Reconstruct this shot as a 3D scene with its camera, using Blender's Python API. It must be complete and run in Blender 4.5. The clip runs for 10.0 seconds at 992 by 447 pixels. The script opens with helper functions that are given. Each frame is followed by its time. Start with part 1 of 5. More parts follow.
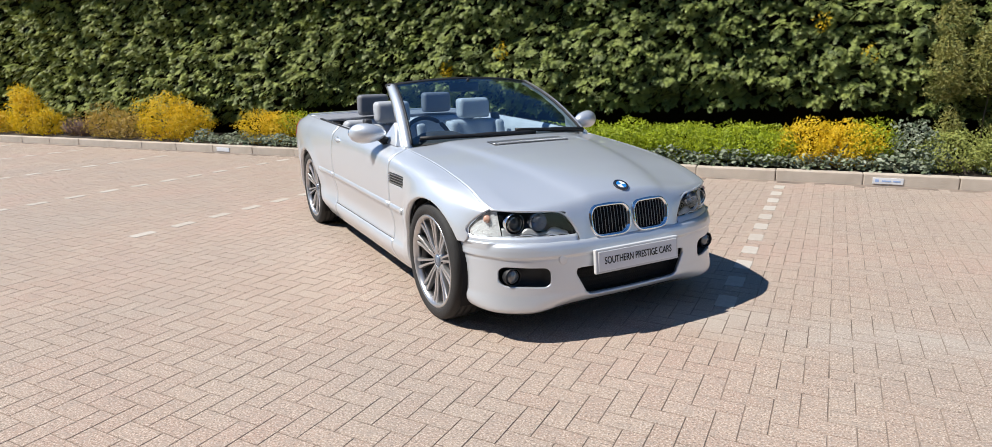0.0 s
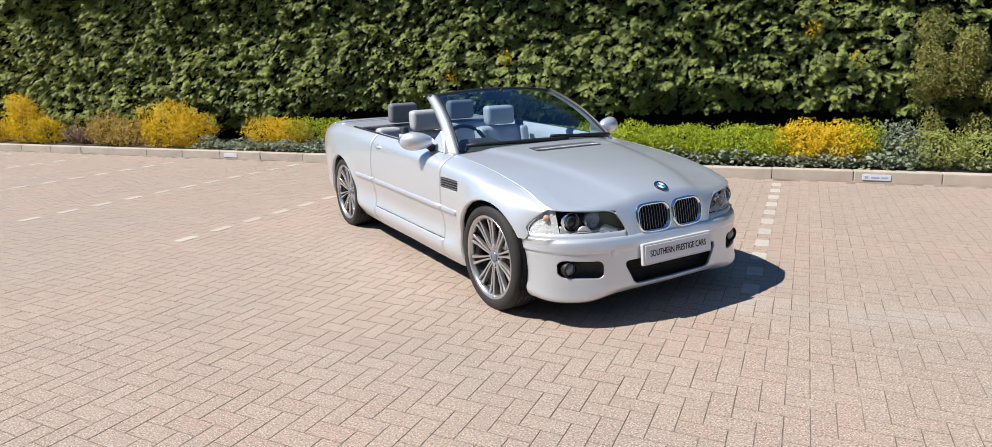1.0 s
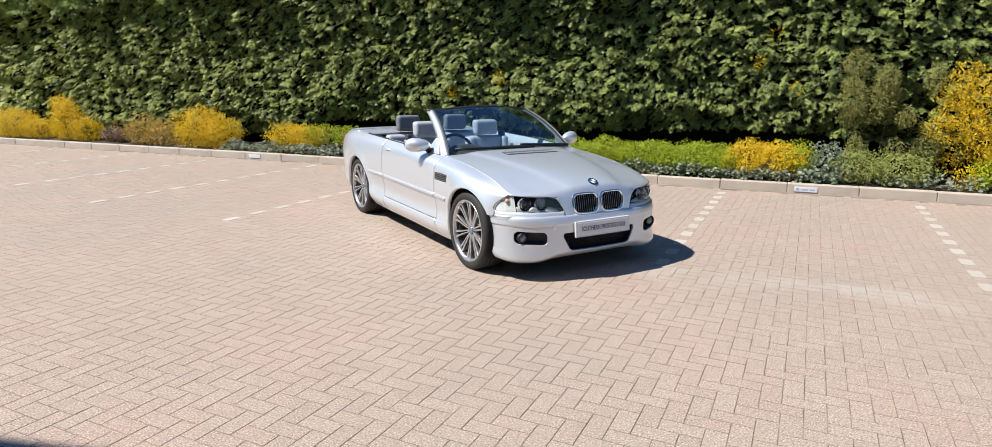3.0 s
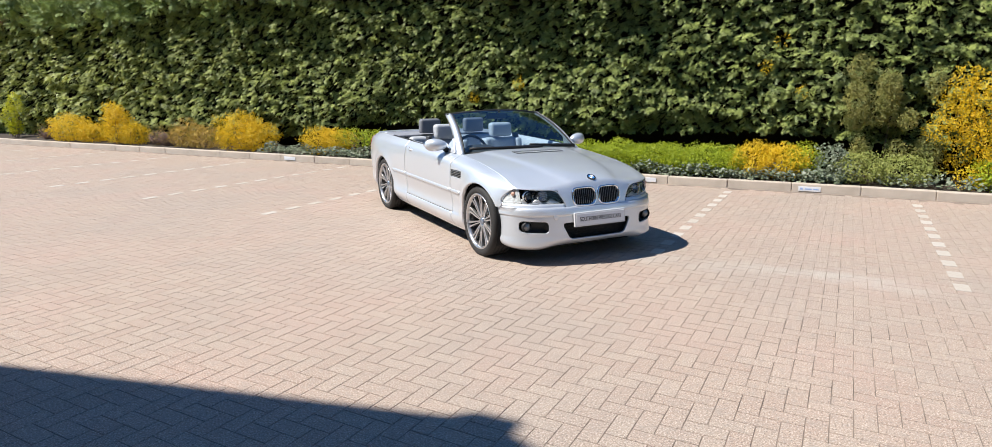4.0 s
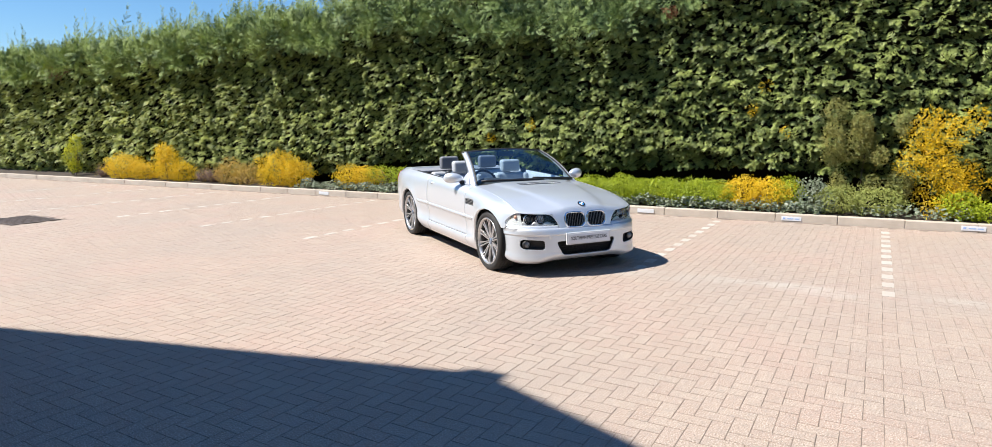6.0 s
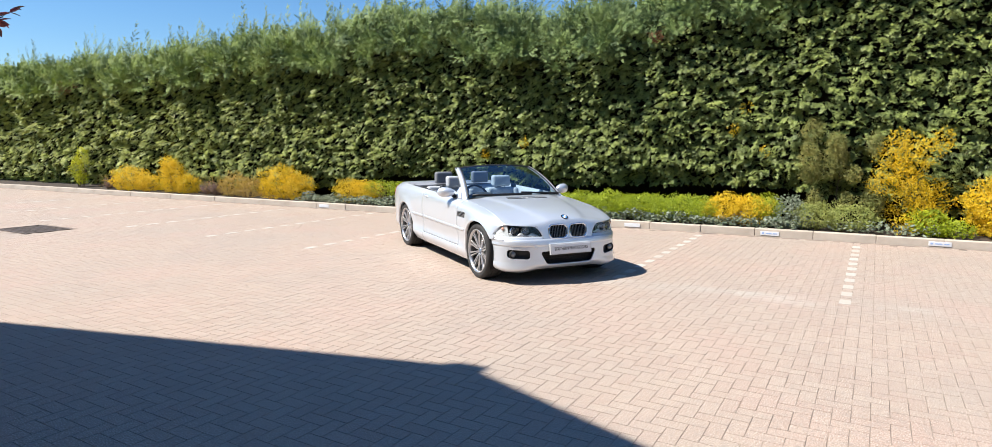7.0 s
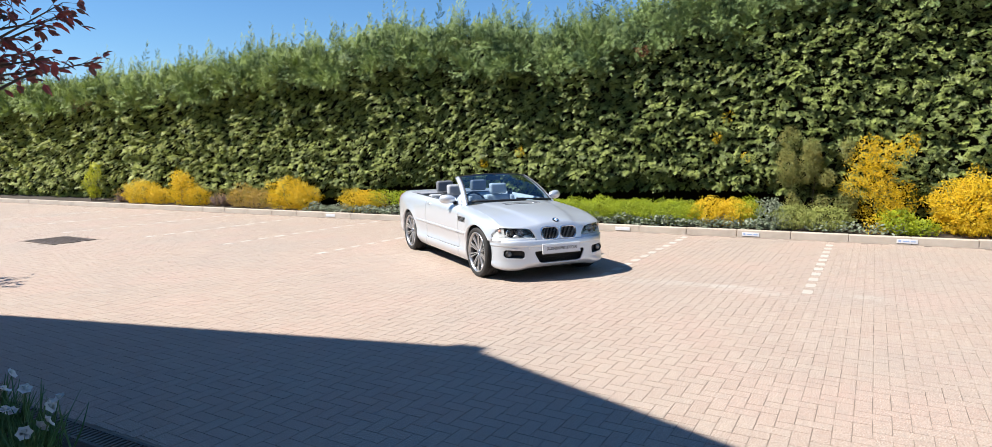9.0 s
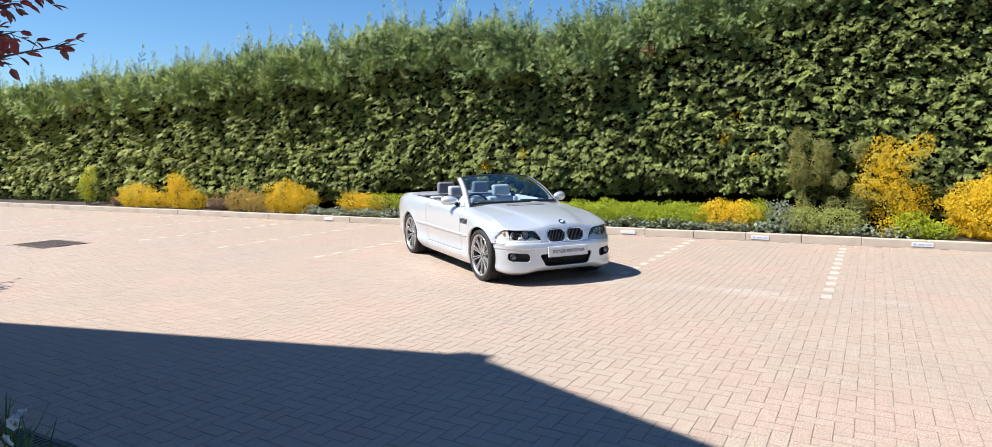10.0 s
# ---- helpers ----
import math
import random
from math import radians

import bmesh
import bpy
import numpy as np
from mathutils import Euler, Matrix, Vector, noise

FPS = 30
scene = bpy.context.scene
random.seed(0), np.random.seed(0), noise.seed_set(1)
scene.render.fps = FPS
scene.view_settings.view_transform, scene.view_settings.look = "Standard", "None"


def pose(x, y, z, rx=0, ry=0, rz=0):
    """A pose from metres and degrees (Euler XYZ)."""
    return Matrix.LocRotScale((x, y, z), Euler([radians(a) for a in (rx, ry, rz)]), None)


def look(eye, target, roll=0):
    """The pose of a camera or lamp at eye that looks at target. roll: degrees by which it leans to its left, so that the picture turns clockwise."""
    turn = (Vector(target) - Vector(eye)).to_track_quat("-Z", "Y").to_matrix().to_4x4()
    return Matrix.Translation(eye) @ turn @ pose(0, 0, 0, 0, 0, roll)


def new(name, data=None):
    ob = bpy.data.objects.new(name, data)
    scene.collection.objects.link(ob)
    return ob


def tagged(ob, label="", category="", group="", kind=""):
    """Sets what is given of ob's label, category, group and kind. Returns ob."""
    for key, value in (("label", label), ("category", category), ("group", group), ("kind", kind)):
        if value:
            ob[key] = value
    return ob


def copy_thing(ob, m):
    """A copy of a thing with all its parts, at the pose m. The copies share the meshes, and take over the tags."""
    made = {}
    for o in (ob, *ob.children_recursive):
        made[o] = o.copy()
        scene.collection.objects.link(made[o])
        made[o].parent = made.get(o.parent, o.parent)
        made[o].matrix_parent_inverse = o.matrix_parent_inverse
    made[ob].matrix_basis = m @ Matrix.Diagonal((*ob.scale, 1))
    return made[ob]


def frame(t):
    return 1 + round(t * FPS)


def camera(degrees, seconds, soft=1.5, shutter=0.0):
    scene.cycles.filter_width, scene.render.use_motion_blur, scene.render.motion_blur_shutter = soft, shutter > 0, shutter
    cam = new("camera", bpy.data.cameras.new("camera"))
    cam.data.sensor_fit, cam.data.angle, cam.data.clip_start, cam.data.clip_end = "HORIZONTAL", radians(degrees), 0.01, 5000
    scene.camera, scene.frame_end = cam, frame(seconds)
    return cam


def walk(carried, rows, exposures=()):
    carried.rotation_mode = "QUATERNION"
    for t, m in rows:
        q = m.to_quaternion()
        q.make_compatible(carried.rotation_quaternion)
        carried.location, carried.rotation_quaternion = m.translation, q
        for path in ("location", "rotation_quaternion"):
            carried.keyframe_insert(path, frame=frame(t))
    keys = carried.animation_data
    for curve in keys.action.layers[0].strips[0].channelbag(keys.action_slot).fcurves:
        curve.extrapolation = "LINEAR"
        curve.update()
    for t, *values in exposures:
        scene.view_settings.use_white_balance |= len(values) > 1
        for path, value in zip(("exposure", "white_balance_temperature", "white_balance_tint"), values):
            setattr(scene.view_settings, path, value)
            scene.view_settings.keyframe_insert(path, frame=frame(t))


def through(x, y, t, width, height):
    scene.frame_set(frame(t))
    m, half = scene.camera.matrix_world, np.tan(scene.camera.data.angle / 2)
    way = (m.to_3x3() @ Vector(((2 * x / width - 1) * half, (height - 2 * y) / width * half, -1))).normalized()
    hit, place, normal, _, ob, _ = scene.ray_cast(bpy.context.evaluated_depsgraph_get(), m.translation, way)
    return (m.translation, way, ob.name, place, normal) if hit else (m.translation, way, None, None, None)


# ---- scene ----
cam = camera(75.6, 10.0, 0.75)
PATH = [
    (0, (1.443, -8.268, 1.363), (0.639, -6.498, 0.89), -1.0),
    (0.5, (1.239, -8.443, 1.386), (0.468, -6.659, 0.914), -1.4),
    (1, (1.186, -8.771, 1.453), (0.443, -6.975, 0.98), -1.5),
    (1.5, (1.34, -9.083, 1.48), (0.594, -7.289, 1.007), -1.0),
    (2, (1.533, -9.383, 1.533), (0.788, -7.586, 1.071), -0.4),
    (2.5, (1.739, -9.677, 1.544), (0.991, -7.877, 1.094), -0.2),
    (2.7, (1.817, -9.826, 1.543), (1.075, -8.022, 1.104), 0.1),
    (4, (2.355, -10.517, 1.55), (1.516, -8.751, 1.132), -0.1),
    (4.5, (2.59, -10.763, 1.564), (1.718, -9.006, 1.172), -0.6),
    (5, (2.818, -10.991, 1.593), (1.922, -9.239, 1.237), -0.9),
    (5.5, (2.901, -11.27, 1.568), (1.991, -9.519, 1.241), -0.7),
    (7, (3.371, -11.896, 1.614), (2.457, -10.135, 1.361), 0.1),
    (7.5, (3.483, -12.16, 1.612), (2.57, -10.397, 1.372), -0.1),
    (8, (3.612, -12.336, 1.621), (2.702, -10.571, 1.388), -0.5),
    (8.5, (3.731, -12.449, 1.61), (2.819, -10.684, 1.378), -0.7),
    (9, (3.746, -12.549, 1.63), (2.831, -10.785, 1.406), -0.7),
    (9.5, (3.648, -12.536, 1.585), (2.733, -10.77, 1.374), -0.8),
    (10, (3.551, -12.296, 1.555), (2.637, -10.529, 1.347), -0.7),
]
STOPS = [(0, 0.35), (2.5, 0.45), (4.5, 0.6), (5.5, 0.72), (7.5, 0.8), (10, 0.8)]
walk(cam, [(t, look(eye, target, roll)) for t, eye, target, roll in PATH], STOPS)

# ---- light ----
SUN_WAY = Vector((0.595, 0.429, -1.0)).normalized()
world = bpy.data.worlds.new("sky")
scene.world = world
world.use_nodes = True
wn = world.node_tree.nodes
sky = wn.new("ShaderNodeTexSky")
sky.sky_type, sky.sun_disc = "NISHITA", False
sky.sun_elevation, sky.sun_rotation = radians(53.7), radians(234.2)
sky.air_density, sky.dust_density, sky.ozone_density = 1.1, 0.0, 8.0
wn["Background"].inputs["Strength"].default_value = 0.082
tone = wn.new("ShaderNodeHueSaturation")
tone.inputs["Saturation"].default_value = 1.12
world.node_tree.links.new(sky.outputs[0], tone.inputs["Color"])
world.node_tree.links.new(tone.outputs[0], wn["Background"].inputs["Color"])
sun = new("sun", bpy.data.lights.new("sun", "SUN"))
sun.data.energy, sun.data.angle, sun.data.color = 5.0, radians(0.53), (1.0, 0.96, 0.89)
sun.matrix_world = Matrix.Translation((-20, -15, 30)) @ SUN_WAY.to_track_quat("-Z", "Y").to_matrix().to_4x4()


# ---- materials ----
def material(name, base, rough=0.6, metal=0.0, second=None, scale=8.0, spread=0.5, bump=0.0, bump_scale=60.0, coat=0.0,
             island=0.0, per_object=0.0, spec=0.5, through=0.0):
    """A principled material whose colour wanders between base and second by noise, with fine bump."""
    m = bpy.data.materials.new(name)
    m.use_nodes = True
    nt = m.node_tree
    n, link = nt.nodes, nt.links.new
    p = n["Principled BSDF"]
    p.inputs["Roughness"].default_value, p.inputs["Metallic"].default_value = rough, metal
    p.inputs["Coat Weight"].default_value, p.inputs["Coat Roughness"].default_value = coat, 0.04
    p.inputs["Specular IOR Level"].default_value = spec
    co = n.new("ShaderNodeTexCoord").outputs["Object"]
    colour = None
    if second:
        tex = n.new("ShaderNodeTexNoise")
        tex.inputs["Scale"].default_value, tex.inputs["Detail"].default_value = scale, 6.0
        link(co, tex.inputs["Vector"])
        fac = tex.outputs["Fac"]
        ramp = n.new("ShaderNodeMapRange")
        ramp.inputs["From Min"].default_value, ramp.inputs["From Max"].default_value = 0.5 - spread / 2, 0.5 + spread / 2
        link(fac, ramp.inputs["Value"])
        fac = ramp.outputs[0]
        if island or per_object:
            src = n.new("ShaderNodeNewGeometry").outputs["Random Per Island"] if island else n.new("ShaderNodeObjectInfo").outputs["Random"]
            mx = n.new("ShaderNodeMix")
            mx.inputs[0].default_value = island or per_object
            link(fac, mx.inputs[2]), link(src, mx.inputs[3])
            fac = mx.outputs[0]
        mix = n.new("ShaderNodeMix")
        mix.data_type = "RGBA"
        mix.inputs[6].default_value, mix.inputs[7].default_value = (*base, 1), (*second, 1)
        link(fac, mix.inputs[0])
        colour = mix.outputs[2]
        link(colour, p.inputs["Base Color"])
    else:
        p.inputs["Base Color"].default_value = (*base, 1)
    if bump:
        tex = n.new("ShaderNodeTexNoise")
        tex.inputs["Scale"].default_value, tex.inputs["Detail"].default_value = bump_scale, 4.0
        link(co, tex.inputs["Vector"])
        b = n.new("ShaderNodeBump")
        b.inputs["Strength"].default_value, b.inputs["Distance"].default_value = min(1.0, bump), 0.01
        link(tex.outputs["Fac"], b.inputs["Height"]), link(b.outputs[0], p.inputs["Normal"])
    if through:
        tr = n.new("ShaderNodeBsdfTranslucent")
        mixer = n.new("ShaderNodeMixShader")
        mixer.inputs[0].default_value = through
        if colour:
            link(colour, tr.inputs["Color"])
        else:
            tr.inputs["Color"].default_value = (*base, 1)
        link(p.outputs[0], mixer.inputs[1]), link(tr.outputs[0], mixer.inputs[2])
        link(mixer.outputs[0], n["Material Output"].inputs["Surface"])
    return m


def glass(name, tint, rough=0.0, ior=1.5):
    """Thin clear glass: mostly see-through, with a mirror coat."""
    m = bpy.data.materials.new(name)
    m.use_nodes = True
    n, link = m.node_tree.nodes, m.node_tree.links.new
    n.remove(n["Principled BSDF"])
    a, b, mx, fr = (n.new("ShaderNode" + k) for k in ("BsdfTransparent", "BsdfGlossy", "MixShader", "Fresnel"))
    a.inputs["Color"].default_value = (*tint, 1)
    b.inputs["Roughness"].default_value = rough
    b.inputs["Color"].default_value = (0.82, 0.93, 1.0, 1)
    fr.inputs["IOR"].default_value = ior
    link(fr.outputs[0], mx.inputs[0]), link(a.outputs[0], mx.inputs[1]), link(b.outputs[0], mx.inputs[2])
    link(mx.outputs[0], n["Material Output"].inputs["Surface"])
    return m


def block_material(name, light, red, dark, per_object):
    """Worn concrete block paving: each block has its own tint, with speckled aggregate and large pale and grey stains."""
    m = bpy.data.materials.new(name)
    m.use_nodes = True
    n, link = m.node_tree.nodes, m.node_tree.links.new
    p = n["Principled BSDF"]
    p.inputs["Roughness"].default_value, p.inputs["Specular IOR Level"].default_value = 0.85, 0.3
    co = n.new("ShaderNodeNewGeometry").outputs["Position"]

    def noise_at(scale, detail=3.0, low=0.3, high=0.7):
        t = n.new("ShaderNodeTexNoise")
        t.inputs["Scale"].default_value, t.inputs["Detail"].default_value = scale, detail
        link(co, t.inputs["Vector"])
        r = n.new("ShaderNodeMapRange")
        r.inputs["From Min"].default_value, r.inputs["From Max"].default_value = low, high
        link(t.outputs["Fac"], r.inputs["Value"])
        return t.outputs["Fac"], r.outputs[0]

    def mix(fac, a, b, top=1.0):
        x = n.new("ShaderNodeMix")
        x.data_type = "RGBA"
        if top != 1.0:
            s = n.new("ShaderNodeMath")
            s.operation = "MULTIPLY"
            s.inputs[1].default_value = top
            link(fac, s.inputs[0])
            fac = s.outputs[0]
        link(fac, x.inputs[0])
        for sock, v in ((x.inputs[6], a), (x.inputs[7], b)):
            if isinstance(v, tuple):
                sock.default_value = (*v, 1)
            else:
                link(v, sock)
        return x.outputs[2]

    rnd = n.new("ShaderNodeObjectInfo").outputs["Random"] if per_object else n.new("ShaderNodeNewGeometry").outputs["Random Per Island"]
    col = mix(rnd, light, red)
    col = mix(noise_at(0.55, 5.0, 0.45, 0.65)[1], col, dark, 0.45)
    col = mix(noise_at(0.8, 3.0, 0.5, 0.68)[1], col, (0.43, 0.29, 0.235), 0.5)
    col = mix(noise_at(2.3, 4.0, 0.5, 0.75)[1], col, light, 0.5)
    grain, speck = noise_at(125.0, 3.0, 0.5, 0.62)
    col = mix(speck, col, (0.72, 0.63, 0.54), 0.62)
    col = mix(noise_at(95.0, 3.0, 0.53, 0.64)[1], col, (0.13, 0.10, 0.08), 0.62)
    col = mix(noise_at(33.0, 4.0, 0.5, 0.68)[1], col, dark, 0.4)
    col = mix(noise_at(14.0, 4.0, 0.5, 0.7)[1], col, dark, 0.35)
    # pale lime bloom trodden along a strip behind the bays
    sep = n.new("ShaderNodeSeparateXYZ")
    link(co, sep.inputs[0])
    far = n.new("ShaderNodeMath")
    far.operation = "ADD"
    far.inputs[1].default_value = 4.76
    link(sep.outputs[1], far.inputs[0])
    mod = n.new("ShaderNodeMath")
    mod.operation = "ABSOLUTE"
    link(far.outputs[0], mod.inputs[0])
    strip = n.new("ShaderNodeMapRange")
    strip.inputs["From Min"].default_value, strip.inputs["From Max"].default_value = 0.27, 0.12
    link(mod.outputs[0], strip.inputs["Value"])
    worn = n.new("ShaderNodeMath")
    worn.operation = "MULTIPLY"
    east = n.new("ShaderNodeMapRange")
    east.inputs["From Min"].default_value, east.inputs["From Max"].default_value = 0.4, 1.6
    link(sep.outputs[0], east.inputs["Value"])
    patch = n.new("ShaderNodeMath")
    patch.operation = "MULTIPLY"
    link(east.outputs[0], patch.inputs[0]), link(noise_at(0.9, 4.0, 0.40, 0.60)[1], patch.inputs[1])
    link(strip.outputs[0], worn.inputs[0]), link(patch.outputs[0], worn.inputs[1])
    col = mix(worn.outputs[0], col, (0.51, 0.485, 0.44), 0.45)
    link(col, p.inputs["Base Color"])
    b = n.new("ShaderNodeBump")
    b.inputs["Strength"].default_value, b.inputs["Distance"].default_value = 0.7, 0.005
    link(grain, b.inputs["Height"]), link(b.outputs[0], p.inputs["Normal"])
    return m


def yellower_west(m):
    """Tints foliage a little yellower along the row towards negative x."""
    n, link = m.node_tree.nodes, m.node_tree.links.new
    sep = n.new("ShaderNodeSeparateXYZ")
    link(n.new("ShaderNodeNewGeometry").outputs["Position"], sep.inputs[0])
    r = n.new("ShaderNodeMapRange")
    r.inputs["From Min"].default_value, r.inputs["From Max"].default_value, r.inputs["To Max"].default_value = -3.0, -16.0, 0.75
    link(sep.outputs[0], r.inputs["Value"])
    for node in [k for k in n if k.type in ("BSDF_PRINCIPLED", "BSDF_TRANSLUCENT")]:
        sock = node.inputs["Base Color"] if node.type == "BSDF_PRINCIPLED" else node.inputs["Color"]
        was = sock.links[0].from_socket
        x = n.new("ShaderNodeMix")
        x.data_type, x.blend_type = "RGBA", "MULTIPLY"
        x.inputs[7].default_value = (1.5, 1.38, 0.95, 1)
        link(r.outputs[0], x.inputs[0]), link(was, x.inputs[6]), link(x.outputs[2], sock)


M = {
    "block": block_material("paving_block", (0.405, 0.315, 0.25), (0.37, 0.27, 0.212), (0.31, 0.265, 0.228), False),
    "block_each": block_material("paving_block_each", (0.405, 0.315, 0.25), (0.37, 0.27, 0.212), (0.31, 0.265, 0.228), True),
    "white_block": material("worn_white_block", (0.55, 0.51, 0.46), 0.8, second=(0.42, 0.36, 0.30), scale=25, spread=0.4, per_object=0.5, bump=0.4, bump_scale=150),
    "joint": material("joint_sand", (0.12, 0.094, 0.076), 0.95, second=(0.34, 0.265, 0.21), scale=3.2, spread=0.4, bump=0.5, bump_scale=80),
    "kerb": material("concrete_kerb", (0.55, 0.475, 0.395), 0.85, second=(0.42, 0.355, 0.29), scale=5, spread=0.4, bump=0.5, bump_scale=90, per_object=0.3),
    "soil": material("dark_soil", (0.035, 0.025, 0.018), 0.95, second=(0.08, 0.06, 0.045), scale=12, bump=1.0, bump_scale=25),
    "hedge": material("cypress_foliage", (0.385, 0.445, 0.118), 0.45, second=(0.057, 0.088, 0.028), scale=4.0, spread=0.4, island=0.2, through=0.08, spec=0.3),
    "hedge_top": material("young_cypress_foliage", (0.265, 0.35, 0.105), 0.55, second=(0.034, 0.07, 0.03), scale=2.4, spread=0.36, island=0.2, through=0.06, spec=0.2),
    # near-black: the shade inside the hedge is put into this colour
    "hedge_shade_core": material("hedge_inside_shade", (0.004, 0.006, 0.003), 0.95, second=(0.010, 0.008, 0.005), scale=5, bump=1.0, bump_scale=12, spec=0.0),
    "twig": material("brown_twig", (0.09, 0.06, 0.042), 0.85, second=(0.15, 0.11, 0.08), scale=15),
    "bare_twig": material("pinkish_bare_twig", (0.26, 0.17, 0.14), 0.85, second=(0.16, 0.10, 0.08), scale=15),
    "yellow": material("golden_leaves", (0.90, 0.63, 0.012), 0.55, second=(0.58, 0.42, 0.016), scale=3, island=0.6, through=0.38),
    "ochre": material("faded_golden_leaves", (0.66, 0.47, 0.03), 0.6, second=(0.34, 0.22, 0.10), scale=4, island=0.6, through=0.2),
    "lime": material("lime_leaves", (0.55, 0.62, 0.018), 0.5, second=(0.17, 0.25, 0.016), scale=5, island=0.7, through=0.38),
    "sapling": material("bright_sapling_leaves", (0.66, 0.62, 0.015), 0.5, second=(0.30, 0.36, 0.015), scale=5, island=0.6, through=0.35),
    "rust": material("dead_foliage", (0.30, 0.12, 0.05), 0.7, second=(0.17, 0.08, 0.04), scale=8, island=0.6),
    "green": material("box_leaves", (0.21, 0.26, 0.055), 0.5, second=(0.35, 0.36, 0.085), scale=5, island=0.6, through=0.2),
    "olive": material("olive_leaves", (0.13, 0.18, 0.045), 0.55, second=(0.34, 0.29, 0.07), scale=2.5, island=0.5, through=0.2),
    "ivy": material("variegated_ivy", (0.36, 0.39, 0.29), 0.5, second=(0.06, 0.10, 0.035), scale=30, island=0.7, through=0.15),
    "red_leaf": material("bronze_red_leaves", (0.60, 0.12, 0.11), 0.35, second=(0.16, 0.13, 0.09), scale=6, island=0.7, through=0.62),
    "blade": material("daffodil_leaf", (0.09, 0.19, 0.055), 0.45, second=(0.15, 0.24, 0.08), scale=9, island=0.5, through=0.2),
    "petal": material("white_petal", (0.80, 0.79, 0.74), 0.6, through=0.2),
    "iron": material("cast_iron", (0.07, 0.058, 0.05), 0.6, 0.3, second=(0.15, 0.11, 0.085), scale=14, bump=0.5, bump_scale=60),
    "sign": material("sign_plate", (0.72, 0.74, 0.78), 0.35, second=(0.62, 0.62, 0.62), scale=8),
    "sign_blue": material("sign_lettering", (0.30, 0.42, 0.68), 0.4),
    "wall": material("buff_brick_wall", (0.36, 0.25, 0.17), 0.85, second=(0.30, 0.19, 0.13), scale=12, bump=0.4, bump_scale=30),
    "tile": material("roof_tile", (0.16, 0.11, 0.09), 0.8, second=(0.22, 0.14, 0.11), scale=10, bump=0.6, bump_scale=20),
}


for key in ("hedge", "hedge_top"):
    yellower_west(M[key])


# ---- building helpers ----
def mesh_of(name, verts, faces, mat, smooth=False):
    me = bpy.data.meshes.new(name)
    me.from_pydata([tuple(v) for v in verts], [], [tuple(f) for f in faces])
    if mat:
        me.materials.append(mat)
    if smooth:
        me.polygons.foreach_set("use_smooth", [True] * len(me.polygons))
    me.update()
    return me


def mesh_np(name, verts, quads, mat):
    """A mesh of quads straight from arrays."""
    me = bpy.data.meshes.new(name)
    nv, nf = len(verts), len(quads)
    me.vertices.add(nv)
    me.vertices.foreach_set("co", np.ascontiguousarray(verts, np.float32).ravel())
    me.loops.add(nf * 4)
    me.loops.foreach_set("vertex_index", np.ascontiguousarray(quads, np.int32).ravel())
    me.polygons.add(nf)
    me.polygons.foreach_set("loop_start", np.arange(0, nf * 4, 4, dtype=np.int32))
    me.polygons.foreach_set("loop_total", np.full(nf, 4, np.int32))
    me.materials.append(mat)
    me.polygons.foreach_set("use_smooth", np.zeros(nf, bool))
    me.update(calc_edges=True)
    me.validate()
    return me


def under(ob, parent):
    ob.parent = parent
    return ob


def part(name, bm, mat, parent, label="", smooth=True):
    """Links a bmesh as one mesh object under a thing or a part."""
    me = bpy.data.meshes.new(name)
    bmesh.ops.recalc_face_normals(bm, faces=bm.faces)
    bm.to_mesh(me)
    bm.free()
    me.materials.append(mat)
    me.polygons.foreach_set("use_smooth", [smooth] * len(me.polygons))
    ob = under(new(name, me), parent)
    return tagged(ob, label) if label else ob


def thing(name, label, category, m=None, group="", kind=""):
    ob = tagged(new(name), label, category, group, kind)
    ob.empty_display_size = 0.1
    if m is not None:
        ob.matrix_world = m
    return ob


def box(bm, x0, x1, y0, y1, z0, z1, bevel=0.0):
    r = bmesh.ops.create_cube(bm, size=1)
    for v in r["verts"]:
        v.co = Vector(((x0 + x1) / 2 + v.co.x * (x1 - x0), (y0 + y1) / 2 + v.co.y * (y1 - y0), (z0 + z1) / 2 + v.co.z * (z1 - z0)))
    if bevel:
        edges = {e for v in r["verts"] for e in v.link_edges}
        bmesh.ops.bevel(bm, geom=list(edges), offset=bevel, segments=2, affect="EDGES", profile=0.5)
    return bm


def tube(bm, pts, radii, sides=6):
    """A tapered tube along points, closed at its ends."""
    rings = []
    for k, p in enumerate(pts):
        p = Vector(p)
        d = (Vector(pts[min(k + 1, len(pts) - 1)]) - Vector(pts[max(k - 1, 0)])).normalized()
        a = d.orthogonal().normalized()
        b = d.cross(a)
        r = radii[k] if hasattr(radii, "__len__") else radii
        rings.append([bm.verts.new(p + (a * math.cos(2 * math.pi * s / sides) + b * math.sin(2 * math.pi * s / sides)) * r) for s in range(sides)])
    for lo, hi in zip(rings, rings[1:]):
        for s in range(sides):
            bm.faces.new((lo[s], lo[(s + 1) % sides], hi[(s + 1) % sides], hi[s]))
    bm.faces.new(rings[0][::-1]), bm.faces.new(rings[-1])
    return bm


